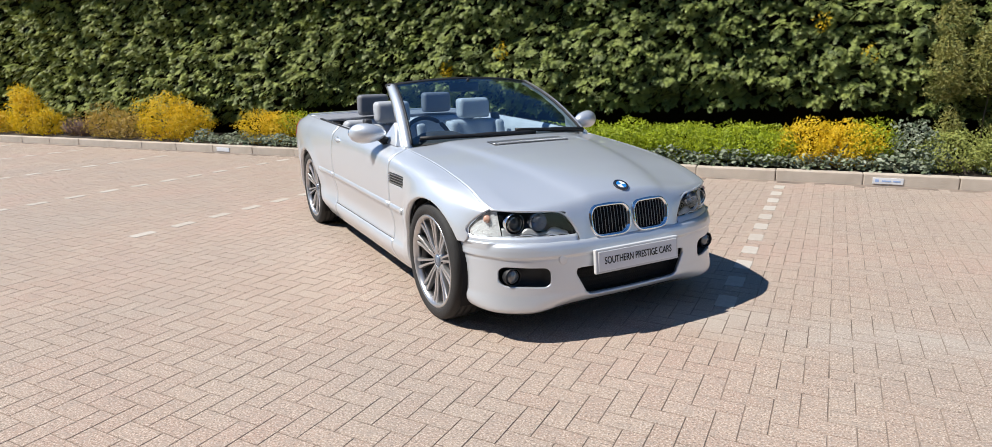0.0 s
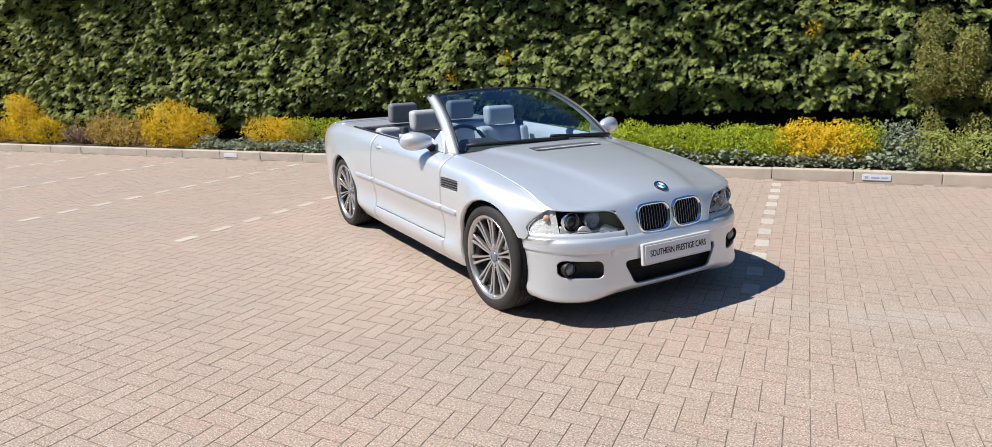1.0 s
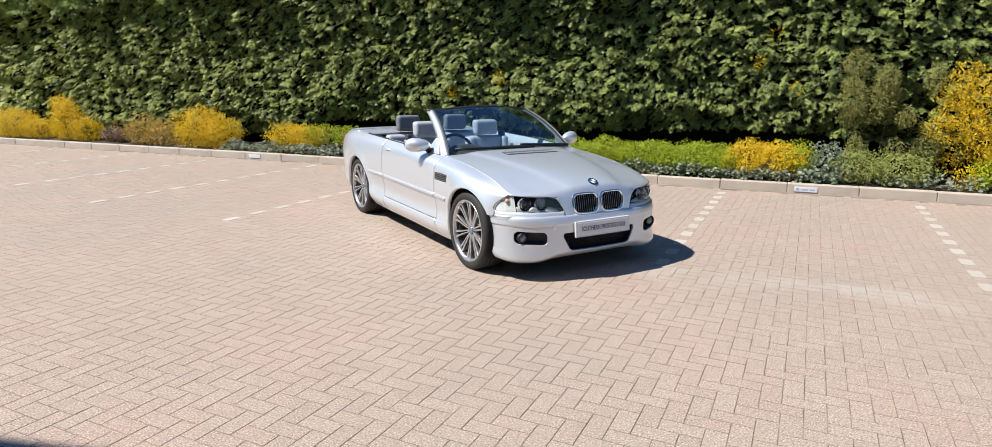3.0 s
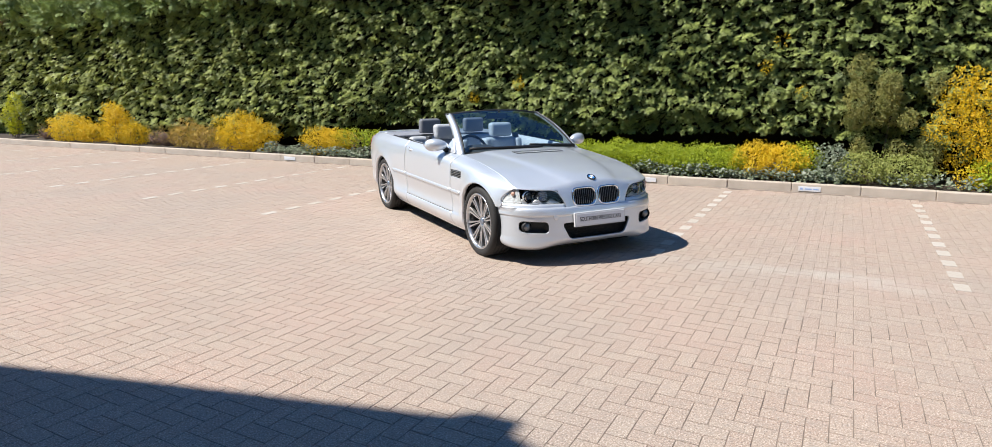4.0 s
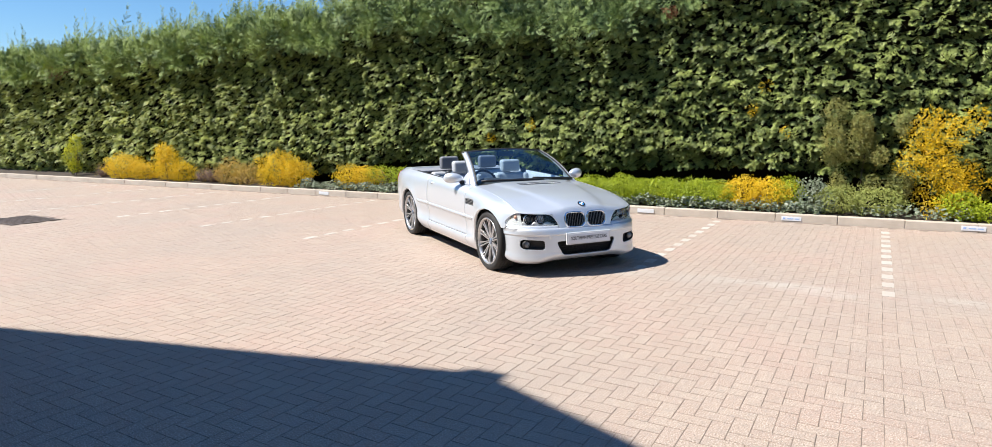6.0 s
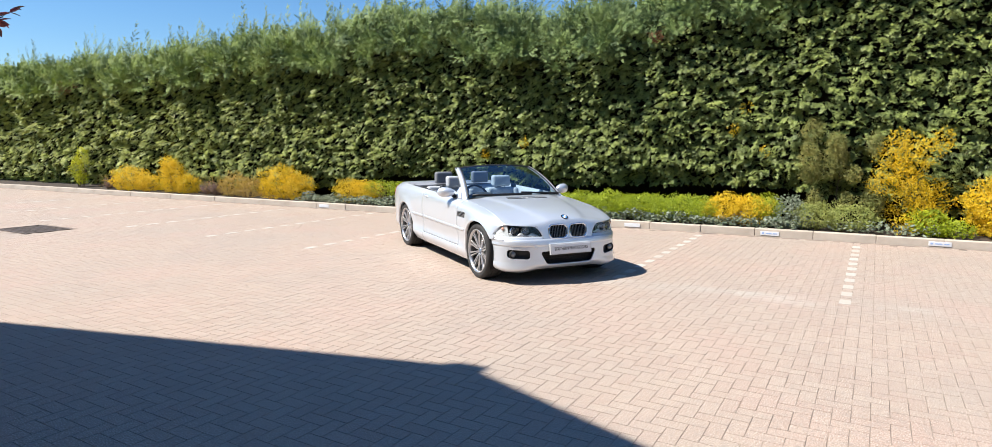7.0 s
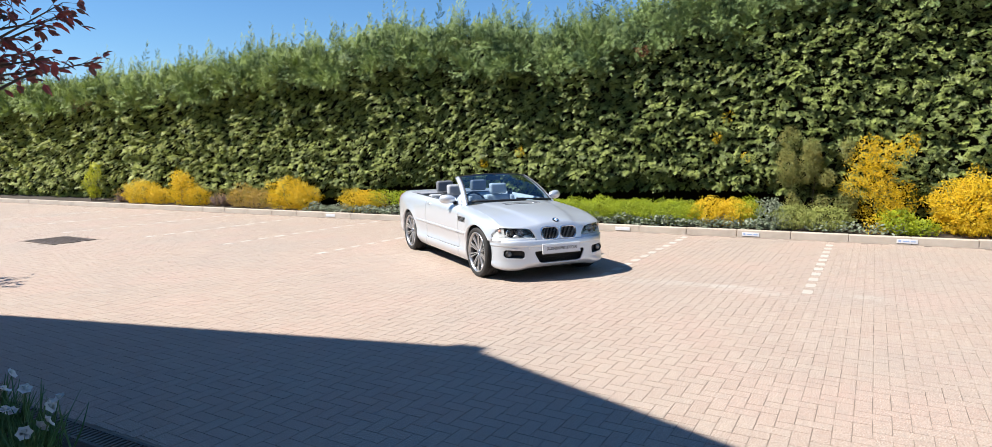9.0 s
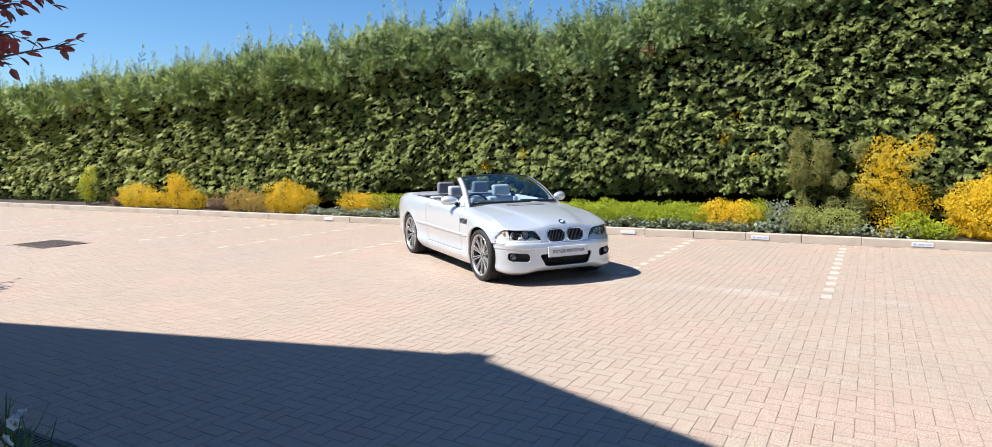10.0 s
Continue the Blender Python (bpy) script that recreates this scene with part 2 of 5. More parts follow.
def lathe(bm, profile, steps=48, axis="x", centre=(0, 0, 0), closed=False):
    """Turns a profile of (along, radius) round an axis through centre."""
    c, rings = Vector(centre), []
    for k in range(steps):
        a = 2 * math.pi * k / steps
        ring = []
        for u, r in profile:
            p = Vector((u, r * math.cos(a), r * math.sin(a)))
            if axis == "y":
                p = Vector((p.y, p.x, p.z))
            elif axis == "z":
                p = Vector((p.y, p.z, p.x))
            ring.append(bm.verts.new(c + p))
        rings.append(ring)
    n = len(profile)
    for k in range(steps):
        lo, hi = rings[k], rings[(k + 1) % steps]
        for j in range(n if closed else n - 1):
            bm.faces.new((lo[j], lo[(j + 1) % n], hi[(j + 1) % n], hi[j]))
    bmesh.ops.remove_doubles(bm, verts=bm.verts, dist=1e-5)
    return bm


def spline(*rows):
    """Smooth curve through rows of (key, values...): a function of the key that gives the values."""
    keys = np.array([r[0] for r in rows], float)
    vals = np.array([r[1:] for r in rows], float)
    slope = np.gradient(vals, keys, axis=0) if len(keys) > 2 else np.repeat(np.diff(vals, axis=0) / np.diff(keys)[:, None], 2, 0)

    def f(t):
        t = min(max(t, keys[0]), keys[-1])
        k = int(min(max(np.searchsorted(keys, t) - 1, 0), len(keys) - 2))
        h = keys[k + 1] - keys[k]
        s = (t - keys[k]) / h
        out = (2 * s**3 - 3 * s**2 + 1) * vals[k] + (s**3 - 2 * s**2 + s) * h * slope[k] + (3 * s**2 - 2 * s**3) * vals[k + 1] + (s**3 - s**2) * h * slope[k + 1]
        return out if len(out) > 1 else float(out[0])
    return f


def through_points(pts, t):
    """A point at t in 0..1 on a smooth curve through pts, evenly keyed."""
    n = len(pts) - 1
    k = min(int(t * n), n - 1)
    s = t * n - k
    p = [np.asarray(pts[min(max(k + d, 0), n)], float) for d in (-1, 0, 1, 2)]
    return 0.5 * (2 * p[1] + (p[2] - p[0]) * s + (2 * p[0] - 5 * p[1] + 4 * p[2] - p[3]) * s * s + (3 * p[1] - p[0] - 3 * p[2] + p[3]) * s**3)


# ---- ground, paving, kerb ----
KERB_FACE = -0.02
PAVE_TURN = radians(-3.2)
PAVE_EDGE = -0.05


def make_ground():
    bm = bmesh.new()
    xs, ys = [-160, -30, -8, 4, 16, 160], [-120, -16, -8, 0.0, 6, 160]
    vs = [[bm.verts.new((x, y, -0.0026)) for x in xs] for y in ys]
    for j in range(5):
        for i in range(5):
            bm.faces.new((vs[j][i], vs[j][i + 1], vs[j + 1][i + 1], vs[j + 1][i]))
    me = bpy.data.meshes.new("ground")
    bm.to_mesh(me), bm.free()
    me.materials.append(M["joint"])
    return tagged(new("ground", me), "flat sandy ground under the block paving", "ground", kind="structure")


ground = make_ground()


def make_kerb():
    """A row of concrete kerb units along the planted bed, as parts of the kerb."""
    kerb = thing("kerb", "buff concrete kerb between paving and planted bed", "kerb", kind="structure")
    bm = bmesh.new()
    box(bm, -0.455, 0.455, 0, 0.15, -0.1, 0.125, 0.012)
    first = part("kerb_stone", bm, M["kerb"], kerb, smooth=False)
    rng = random.Random(4)
    first.location = (-40 * 0.915, KERB_FACE, 0)
    for k in range(-39, 14):
        ob = under(new("kerb_stone", first.data), kerb)
        ob.location = (k * 0.915, KERB_FACE + rng.uniform(-0.004, 0.004), rng.uniform(-0.004, 0.004))
    return kerb


make_kerb()


def make_bed():
    bm = bmesh.new()
    n = 120
    rows = []
    for i in range(n + 1):
        x = -37 + 49.5 * i / n
        rows.append([bm.verts.new((x, y, z + 0.03 * noise.noise((x * 2, y * 5, 0)))) for y, z in ((0.12, 0.07), (0.5, 0.12), (1.2, 0.14), (3.2, 0.14))])
    for a, b in zip(rows, rows[1:]):
        for j in range(3):
            bm.faces.new((a[j], b[j], b[j + 1], a[j + 1]))
    me = bpy.data.meshes.new("planted_bed")
    bm.to_mesh(me), bm.free()
    me.materials.append(M["soil"])
    tagged(new("planted_bed", me), "bare dark soil of the bed under the hedge", "soil", kind="structure")


make_bed()


# ---- foliage ----
def frond_template(pairs=5, width=0.42, fat=0.15, droop=0.28, fold=0.25):
    """A flat spray of leaflets, one unit long along y, as separate quads."""
    v, q = [], []

    def leaf(base, way, length, wide):
        side = np.array([-way[1], way[0], 0]) * wide
        i = len(v)
        v.extend([base, base + way * length * 0.55 + side, base + way * length, base + way * length * 0.55 - side])
        q.append((i, i + 1, i + 2, i + 3))
    for k in range(pairs):
        s = k / pairs
        for sg in (-1, 1):
            a = radians(52 - 14 * s)
            leaf(np.array([0, 0.08 + 0.8 * s, 0.0]), np.array([sg * math.sin(a), math.cos(a), 0]), width * (1.0 - 0.55 * s), fat * (1 - 0.3 * s) * 0.62)
    leaf(np.array([0, 0.55, 0]), np.array([0, 1.0, 0]), 0.45, fat * 0.5)
    v = np.array(v)
    v[:, 2] = -droop * v[:, 1] ** 2 - fold * v[:, 0] ** 2
    return v, np.array(q)


def leaf_template():
    v = [[0, 0, 0], [0.24, 0.3, 0.05], [0.2, 0.72, 0.03], [0, 1, -0.08], [-0.2, 0.72, 0.03], [-0.24, 0.3, 0.05]]
    return np.array(v), np.array([[0, 1, 2, 3], [0, 3, 4, 5]])


def scatter(name, template, pos, way, up, size, mat):
    """Places the template at each pos, its y along way and its z near up; returns one mesh."""
    tv, tq = template
    way = way / np.linalg.norm(way, axis=1, keepdims=True)
    right = np.cross(way, up)
    right /= np.linalg.norm(right, axis=1, keepdims=True) + 1e-9
    top = np.cross(right, way)
    m = np.stack([right, way, top], 1) * size[:, None, None]
    verts = (np.einsum("vk,nkc->nvc", tv, m) + pos[:, None, :]).reshape(-1, 3)
    quads = (tq[None] + (np.arange(len(pos)) * len(tv))[:, None, None]).reshape(-1, 4)
    return mesh_np(name, verts, quads, mat)


def clumps(x, z, s, seed):
    """Rounded lumps of foliage, 0..1, over the hedge's face."""
    return np.array([0.5 + 0.5 * noise.noise((a / s, b / s * 1.5, seed)) for a, b in zip(x, z)])


hedge_top = spline((-40, 4.35), (-25, 4.4), (-12, 4.5), (-8, 4.72), (-5, 4.8), (-3.2, 4.6), (-1.6, 4.4), (-0.4, 4.55), (1, 4.95), (3, 5.2), (13, 5.3))
def ragged(x):
    """The uneven growing tip line above the clipped face."""
    return hedge_top(x) + 0.34 * noise.noise((x / 0.95, 2.0, 0)) + 0.2 * noise.noise((x / 0.4, 7.0, 0)) - 0.24


hedge_foot = spline((-40, 0.2), (-16, 0.25), (-9, 0.38), (-7, 0.72), (-5.4, 0.82), (-3.6, 0.66), (-1, 0.74), (2.6, 0.78), (4.5, 0.5), (13, 0.4))


def make_hedge():
    hedge = thing("hedge", "tall dense clipped dark green conifer hedge with a shaggy top", "hedge")
    rng = np.random.default_rng(7)
    # solid filling of the hedge, coloured near-black for the shade between sprays
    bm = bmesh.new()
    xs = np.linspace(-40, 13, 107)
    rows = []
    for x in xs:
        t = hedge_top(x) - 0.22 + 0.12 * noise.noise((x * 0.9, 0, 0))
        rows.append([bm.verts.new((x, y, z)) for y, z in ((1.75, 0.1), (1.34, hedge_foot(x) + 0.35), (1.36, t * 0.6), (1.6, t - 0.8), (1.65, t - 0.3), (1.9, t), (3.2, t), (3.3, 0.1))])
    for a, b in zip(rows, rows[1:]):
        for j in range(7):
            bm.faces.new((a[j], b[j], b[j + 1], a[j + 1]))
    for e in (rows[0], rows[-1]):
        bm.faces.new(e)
    part("shade_core", bm, M["hedge_shade_core"], hedge, smooth=False)
    # clipped face: flat fans of drooping fingers, shingled over gaps to the near-black solid
    n = HEDGE_FACE * 17 // 10
    x = rng.uniform(-14, 7.5, n)
    far = rng.random(n) < 0.25
    x[far] = rng.uniform(-28, -14, far.sum())
    top = np.array([hedge_top(a) for a in x])
    foot = np.array([hedge_foot(a) for a in x])
    z = foot + (top - 0.35 - foot) * rng.random(n)
    fine = clumps(x, z, 0.13, 1.0)
    c = 0.4 * fine + 0.35 * clumps(x, z, 0.42, 3.0) + 0.25 * clumps(x, z, 1.3, 5.0)
    # little growth in the small hollows, where the near-black solid shows
    keep = np.argsort(-fine - rng.normal(0, 0.05, n))[:HEDGE_FACE]
    x, z, c, far, top, foot = (v[keep] for v in (x, z, c, far, top, foot))
    n = HEDGE_FACE
    y = 1.27 - 1.15 * (c - 0.36) + rng.uniform(-0.05, 0.05, n)
    y += np.clip(foot + 0.45 - z, 0, 1) * 0.5 + np.clip((z - top + 1.4) / 0.5, 0, 1) * 0.2
    heading = rng.normal(-0.1, 0.55, n)
    ways = np.stack([np.sin(heading), -np.cos(heading), rng.normal(-0.22, 0.28, n)], 1)
    ups = np.stack([rng.normal(-0.1, 0.35, n), rng.normal(-0.35, 0.3, n), np.ones(n)], 1)
    size = rng.uniform(0.085, 0.158, n) * np.where(far, 1.25, 1.0)
    me = scatter("clipped_foliage", frond_template(4, 0.46, 0.105, 0.42, 0.5), np.stack([x, y, z], 1), ways, ups, size, M["hedge"])
    tagged(under(new("clipped_foliage", me), hedge), "dark green clipped sprays", kind="stuff")

    # loose plumes over the upper edge and upright leaders along the top
    def plumes(name, label, bases, leans, talls, wide, steps, spray):
        m = len(bases)
        side = np.cross(leans, np.array([0.3, -1.0, 0.2]) + rng.normal(0, 0.5, (m, 3)))
        side /= np.linalg.norm(side, axis=1, keepdims=True) + 1e-9
        lift = np.cross(side, leans)
        pos, ways, ups, sizes = [], [], [], []
        for k in range(steps):
            s = (k + 0.5) / steps
            bend = np.array([0, 0, -0.3 * s * s if name == "loose_foliage" else 0.0])
            at = bases + (leans + bend) * (talls * s)[:, None]
            sg = 1 if k % 2 else -1
            turn = rng.uniform(-0.9, 0.9, m)
            out = side * (sg * np.cos(turn))[:, None] + lift * np.sin(turn)[:, None]
            pos.append(at), ways.append(leans * (0.75 + 0.5 * s) + out * (1.0 - 0.45 * s) + rng.normal(0, 0.1, (m, 3)))
            ups.append(lift + rng.normal(0, 0.3, (m, 3)) + (-0.2, -0.4, 0.6)), sizes.append(wide * (1.05 - 0.75 * s) * rng.uniform(0.75, 1.25, m) * (talls / talls.mean()) ** 0.5)
        pos.append(bases + leans * (talls * 0.86)[:, None]), ways.append(leans), ups.append(lift), sizes.append(wide * 0.55 * np.ones(m))
        me = scatter(name, spray, np.concatenate(pos), np.concatenate(ways), np.concatenate(ups), np.concatenate(sizes), M["hedge_top"])
        tagged(under(new(name, me), hedge), label, kind="stuff")
    # overhanging clumps: thick where the clump noise is high, with dark hollows between
    n = HEDGE_LOOSE * 2
    x = rng.uniform(-28, 7.5, n)
    top = np.array([ragged(a) for a in x])
    s = rng.random(n)
    deep = 0.45 + 0.75 * clumps(x, 0 * x, 1.4, 4.0)
    z = top - 0.08 - deep * (1 - s)
    c = 0.55 * clumps(x, z, 0.5, 9.0) + 0.45 * clumps(x, z, 1.3, 2.0)
    keep = np.argsort(-(c + 0.2 * s + rng.normal(0, 0.14, n)))[:HEDGE_LOOSE]
    x, top, s, z, c = (v[keep] for v in (x, top, s, z, c))
    n = HEDGE_LOOSE
    hang = np.clip((3.0 - x) / 4.0, 0.25, 1.0)
    y = 1.12 - 0.95 * (c - 0.25) * hang * np.clip(1.3 - s, 0, 1) + np.where(s > 0.6, rng.uniform(-0.2, 0.75, n), rng.uniform(-0.08, 0.12, n))
    leans = np.stack([rng.normal(0.1, 0.55, n), -np.abs(rng.normal(0.75, 0.3, n)) * (1.1 - s), 0.05 + rng.normal(0, 0.3, n) + 0.95 * s], 1)
    leans /= np.linalg.norm(leans, axis=1, keepdims=True)
    plumes("loose_foliage", "loose feathery plumes overhanging near the top", np.stack([x, y, z], 1), leans, rng.uniform(0.24, 0.5, n), 0.25, 6, frond_template(4, 0.42, 0.12, 0.35, 0.35))
    # slim leaders that stand clear of the top, each with shorter ones round it
    n = HEDGE_LEAD
    x = rng.uniform(-28, 7.5, n)
    tall = rng.uniform(0.3, 0.8, n) + 0.25 * (rng.random(n) < 0.25)
    y = rng.uniform(0.95, 1.7, n)
    x = np.concatenate([x] + [x + rng.normal(0, 0.2, n) for _ in range(4)])
    y = np.concatenate([y] + [y + rng.normal(0.1, 0.25, n) for _ in range(4)])
    talls = np.concatenate([tall] + [tall * rng.uniform(0.25, 0.75, n) for _ in range(4)])
    top = np.array([ragged(a) for a in x])
    m = len(x)
    leans = np.stack([rng.normal(0.1, 0.17, m), rng.normal(-0.05, 0.12, m), np.ones(m)], 1)
    leans /= np.linalg.norm(leans, axis=1, keepdims=True)
    plumes("leading_shoot_mass", "upright feathery leading shoots", np.stack([x, y, top - 0.12], 1), leans, talls + 0.34, 0.23, 17, frond_template(5, 0.32, 0.085, 0.4, 0.2))


HEDGE_FACE, HEDGE_LOOSE, HEDGE_LEAD = 74000, 4500, 90
make_hedge()


def shrub(name, label, lumps, mat, count, leaf=0.05, category="shrub", seed=0, stems=9, group="", frond=False, wood="twig"):
    """A shrub: stems from the soil and leaves in rounded lumps (x, y, z, rx, ry, rz)."""
    rng = np.random.default_rng(seed)
    ground_z = 0.11
    x0 = sum(l[0] for l in lumps) / len(lumps)
    y0 = sum(l[1] for l in lumps) / len(lumps)
    ob = thing(name, label, category, pose(x0, y0, ground_z), group)
    bm = bmesh.new()
    if not stems:
        x0, y0, ground_z = lumps[0][0], lumps[0][1], lumps[0][2]
        ob.location = (x0, y0, ground_z)
    for k in range(stems):
        l = lumps[k % len(lumps)]
        d = rng.normal(0, 1, 3)
        d /= np.linalg.norm(d)
        end = np.array(l[:3]) + d * np.array(l[3:]) * 0.75 - (x0, y0, ground_z)
        end[2] = max(end[2], 0.1)
        foot = np.array([(l[0] - x0) * 0.6 + rng.normal(0, 0.06), (l[1] - y0) * 0.6 + rng.normal(0, 0.05), -0.03])
        mid = (foot + end) / 2 + rng.normal(0, 0.04, 3)
        tube(bm, [foot, mid, end], [0.009, 0.006, 0.002], 5)
    tagged(part("twig_mass", bm, M[wood], ob), kind="stuff")
    total = sum(l[3] * l[5] for l in lumps)
    pos, way, face = [], [], []
    for l in lumps:
        n = max(20, int(1.75 * count * l[3] * l[5] / total))
        d = rng.normal(0, 1, (n, 3))
        d /= np.linalg.norm(d, axis=1, keepdims=True)
        bump = np.array([1 + 0.44 * noise.noise(tuple(v * 2.6 + seed)) + 0.22 * noise.noise(tuple(v * 7 + seed)) for v in d])
        r = (1 - 0.35 * rng.random(n) ** 2) * bump
        p = np.array(l[:3]) + d * np.array(l[3:]) * r[:, None]
        pos.append(p), way.append(rng.normal(0, 1, (n, 3)) + (0, 0, 0.5)), face.append(d + rng.normal(0, 0.45, (n, 3)) + (-0.25, -0.3, 0.4))
    pos, way, face = np.concatenate(pos), np.concatenate(way), np.concatenate(face)
    keep = pos[:, 2] > 0.12
    pos, way = pos[keep] - (x0, y0, ground_z), way[keep]
    face = face[keep]
    n = len(pos)
    leaf *= 0.72
    me = scatter("foliage", frond_template(3, 0.5, 0.24) if frond else leaf_template(), pos, way, face, rng.uniform(0.7, 1.3, n) * leaf, mat)
    tagged(under(new("foliage", me), ob), kind="stuff")
    return ob


def plant_shrubs():
    y = 0.55
    shrub("golden_shrub", "rounded golden-yellow shrub behind the kerb", [(-15.9, y, 0.42, 0.75, 0.4, 0.4), (-15.0, y, 0.32, 0.5, 0.35, 0.3)], M["yellow"], 4200, 0.055, seed=1, frond=False)
    shrub("upright_golden_shrub", "upright tapering golden-yellow shrub leaning by the hedge", [(-13.9, y, 0.5, 0.45, 0.3, 0.6), (-13.3, y, 0.33, 0.45, 0.3, 0.35), (-14.2, y + 0.1, 0.85, 0.25, 0.22, 0.33)], M["yellow"], 4200, 0.055, seed=2)
    shrub("faded_golden_shrub", "low golden shrub with brown faded twigs", [(-11.3, y, 0.38, 0.45, 0.35, 0.34), (-10.65, y, 0.3, 0.45, 0.35, 0.3)], M["ochre"], 3200, 0.05, seed=3, stems=30)
    shrub("golden_shrub", "dense domed golden-yellow shrub behind the kerb", [(-9.55, y, 0.5, 0.66, 0.42, 0.47), (-8.95, y, 0.42, 0.5, 0.38, 0.36)], M["yellow"], 5200, 0.05, seed=4)
    shrub("golden_shrub", "low mounded golden-yellow shrub above pale ivy", [(-7.1, y, 0.38, 0.5, 0.36, 0.3), (-6.7, y + 0.05, 0.42, 0.45, 0.34, 0.24)], M["yellow"], 3200, 0.045, seed=5)
    shrub("low_twiggy_shrub", "low half-bare shrub with lime tips", [(-6.1, y, 0.5, 0.6, 0.34, 0.2), (-5.4, y, 0.47, 0.6, 0.34, 0.2), (-4.7, y, 0.45, 0.6, 0.34, 0.2)], M["lime"], 2600, 0.045, seed=6, stems=40)
    for k, x in enumerate((-3.9, -3.0, -2.1, -1.2)):
        shrub("lime_shrub", "low lime-green clipped shrub in the bed", [(x, y, 0.36, 0.6, 0.36, 0.22)], M["lime"], 3400, 0.046, seed=20 + k, group="lime shrubs along the bed")
    for k, x in enumerate((-0.5, 0.25, 1.0)):
        shrub("lime_shrub", "low lime-green clipped shrub in the bed", [(x, y, 0.37, 0.52, 0.38, 0.24), (x + 0.3, y - 0.05, 0.34, 0.3, 0.3, 0.2)], M["lime"], 4800, 0.045, seed=30 + k, group="lime shrubs along the bed")
    shrub("golden_shrub", "low golden-yellow shrub beside lime shrubs", [(1.75, y, 0.39, 0.46, 0.38, 0.27), (2.15, y, 0.37, 0.4, 0.36, 0.27)], M["yellow"], 4200, 0.045, seed=7)
    shrub("lime_shrub", "lime-green shrub tip beside a golden shrub", [(2.4, y + 0.05, 0.42, 0.3, 0.3, 0.24)], M["lime"], 1400, 0.04, seed=8, group="lime shrubs along the bed")
    shrub("silver_shrub", "pale grey-green leafy shrub", [(2.8, y, 0.36, 0.26, 0.25, 0.32), (2.95, y - 0.1, 0.25, 0.25, 0.2, 0.2)], M["ivy"], 1100, 0.06, seed=9)
    shrub("green_mound_shrub", "low rounded dark green shrub", [(3.2, y, 0.34, 0.4, 0.36, 0.25), (3.75, y, 0.32, 0.42, 0.36, 0.25)], M["green"], 4200, 0.042, seed=10)
    rng = random.Random(12)
    loose = [(rng.uniform(3.05, 4.15), y + rng.uniform(0.1, 0.35), rng.uniform(0.4, 1.85), rng.uniform(0.11, 0.2), 0.16, rng.uniform(0.12, 0.26)) for _ in range(20)]
    shrub("olive_shrub", "tall loose olive-green shrub against the hedge", loose, M["olive"], 7600, 0.042, seed=11, stems=1)
    loose = [(4.6 + rng.uniform(-0.5, 0.42), y + rng.uniform(-0.1, 0.3), 0.2 + 1.55 * (k + rng.random()) / 24, rng.uniform(0.13, 0.25), 0.17, rng.uniform(0.12, 0.24)) for k in range(24)]
    shrub("tall_golden_shrub", "tall straggling golden-yellow flowering shrub", loose, M["yellow"], 4000, 0.045, seed=12, stems=8)
    shrub("golden_shrub", "low yellow-green shrub at the kerb", [(4.85, y - 0.12, 0.32, 0.28, 0.24, 0.24), (5.2, y - 0.15, 0.24, 0.26, 0.2, 0.15)], M["lime"], 1700, 0.05, seed=13)
    shrub("golden_shrub", "large clipped domed golden shrub", [(6.0, y + 0.1, 0.58, 0.68, 0.5, 0.55), (6.7, y + 0.1, 0.55, 0.55, 0.48, 0.5)], M["yellow"], 15000, 0.045, seed=14)
    shrub("lime_sapling", "thin bright lime sapling against the hedge", [(-18.7, y, 0.75, 0.25, 0.2, 0.35), (-18.4, y, 1.1, 0.22, 0.18, 0.3), (-18.5, y, 0.4, 0.2, 0.2, 0.25)], M["sapling"], 800, 0.07, seed=15)
    for k, x in enumerate((-12.35, -16.95, -12.0)):
        shrub("bare_shrub", "low leafless shrub of pinkish brown twigs", [(x, y, 0.3, 0.4, 0.3, 0.3)], M["ochre"], 120, 0.05, seed=70 + k, stems=110, group="bare shrubs in the bed", wood="bare_twig")
    shrub("dead_sprig", "rusty brown dead spray in the hedge top", [(-19.42, 0.8, 3.42, 0.6, 0.12, 0.25)], M["rust"], 130, 0.08, seed=61, stems=0)
    shrub("dead_sprig", "small rusty brown dead spray high in the hedge", [(0.27, 0.72, 3.62, 0.13, 0.1, 0.1)], M["rust"], 90, 0.06, seed=60, stems=0)
    for k, (x, z, n) in enumerate(((-2.6, 1.6, 160), (-3.55, 1.35, 200), (1.75, 1.85, 110), (2.3, 1.45, 70), (1.95, 2.25, 60))):
        shrub("golden_sprig", "bright golden sprig growing through the hedge", [(x, 0.92, z, 0.11, 0.1, 0.13)], M["yellow"], n // 3, 0.045, seed=40 + k, stems=0, group="golden sprigs in the hedge")


plant_shrubs()


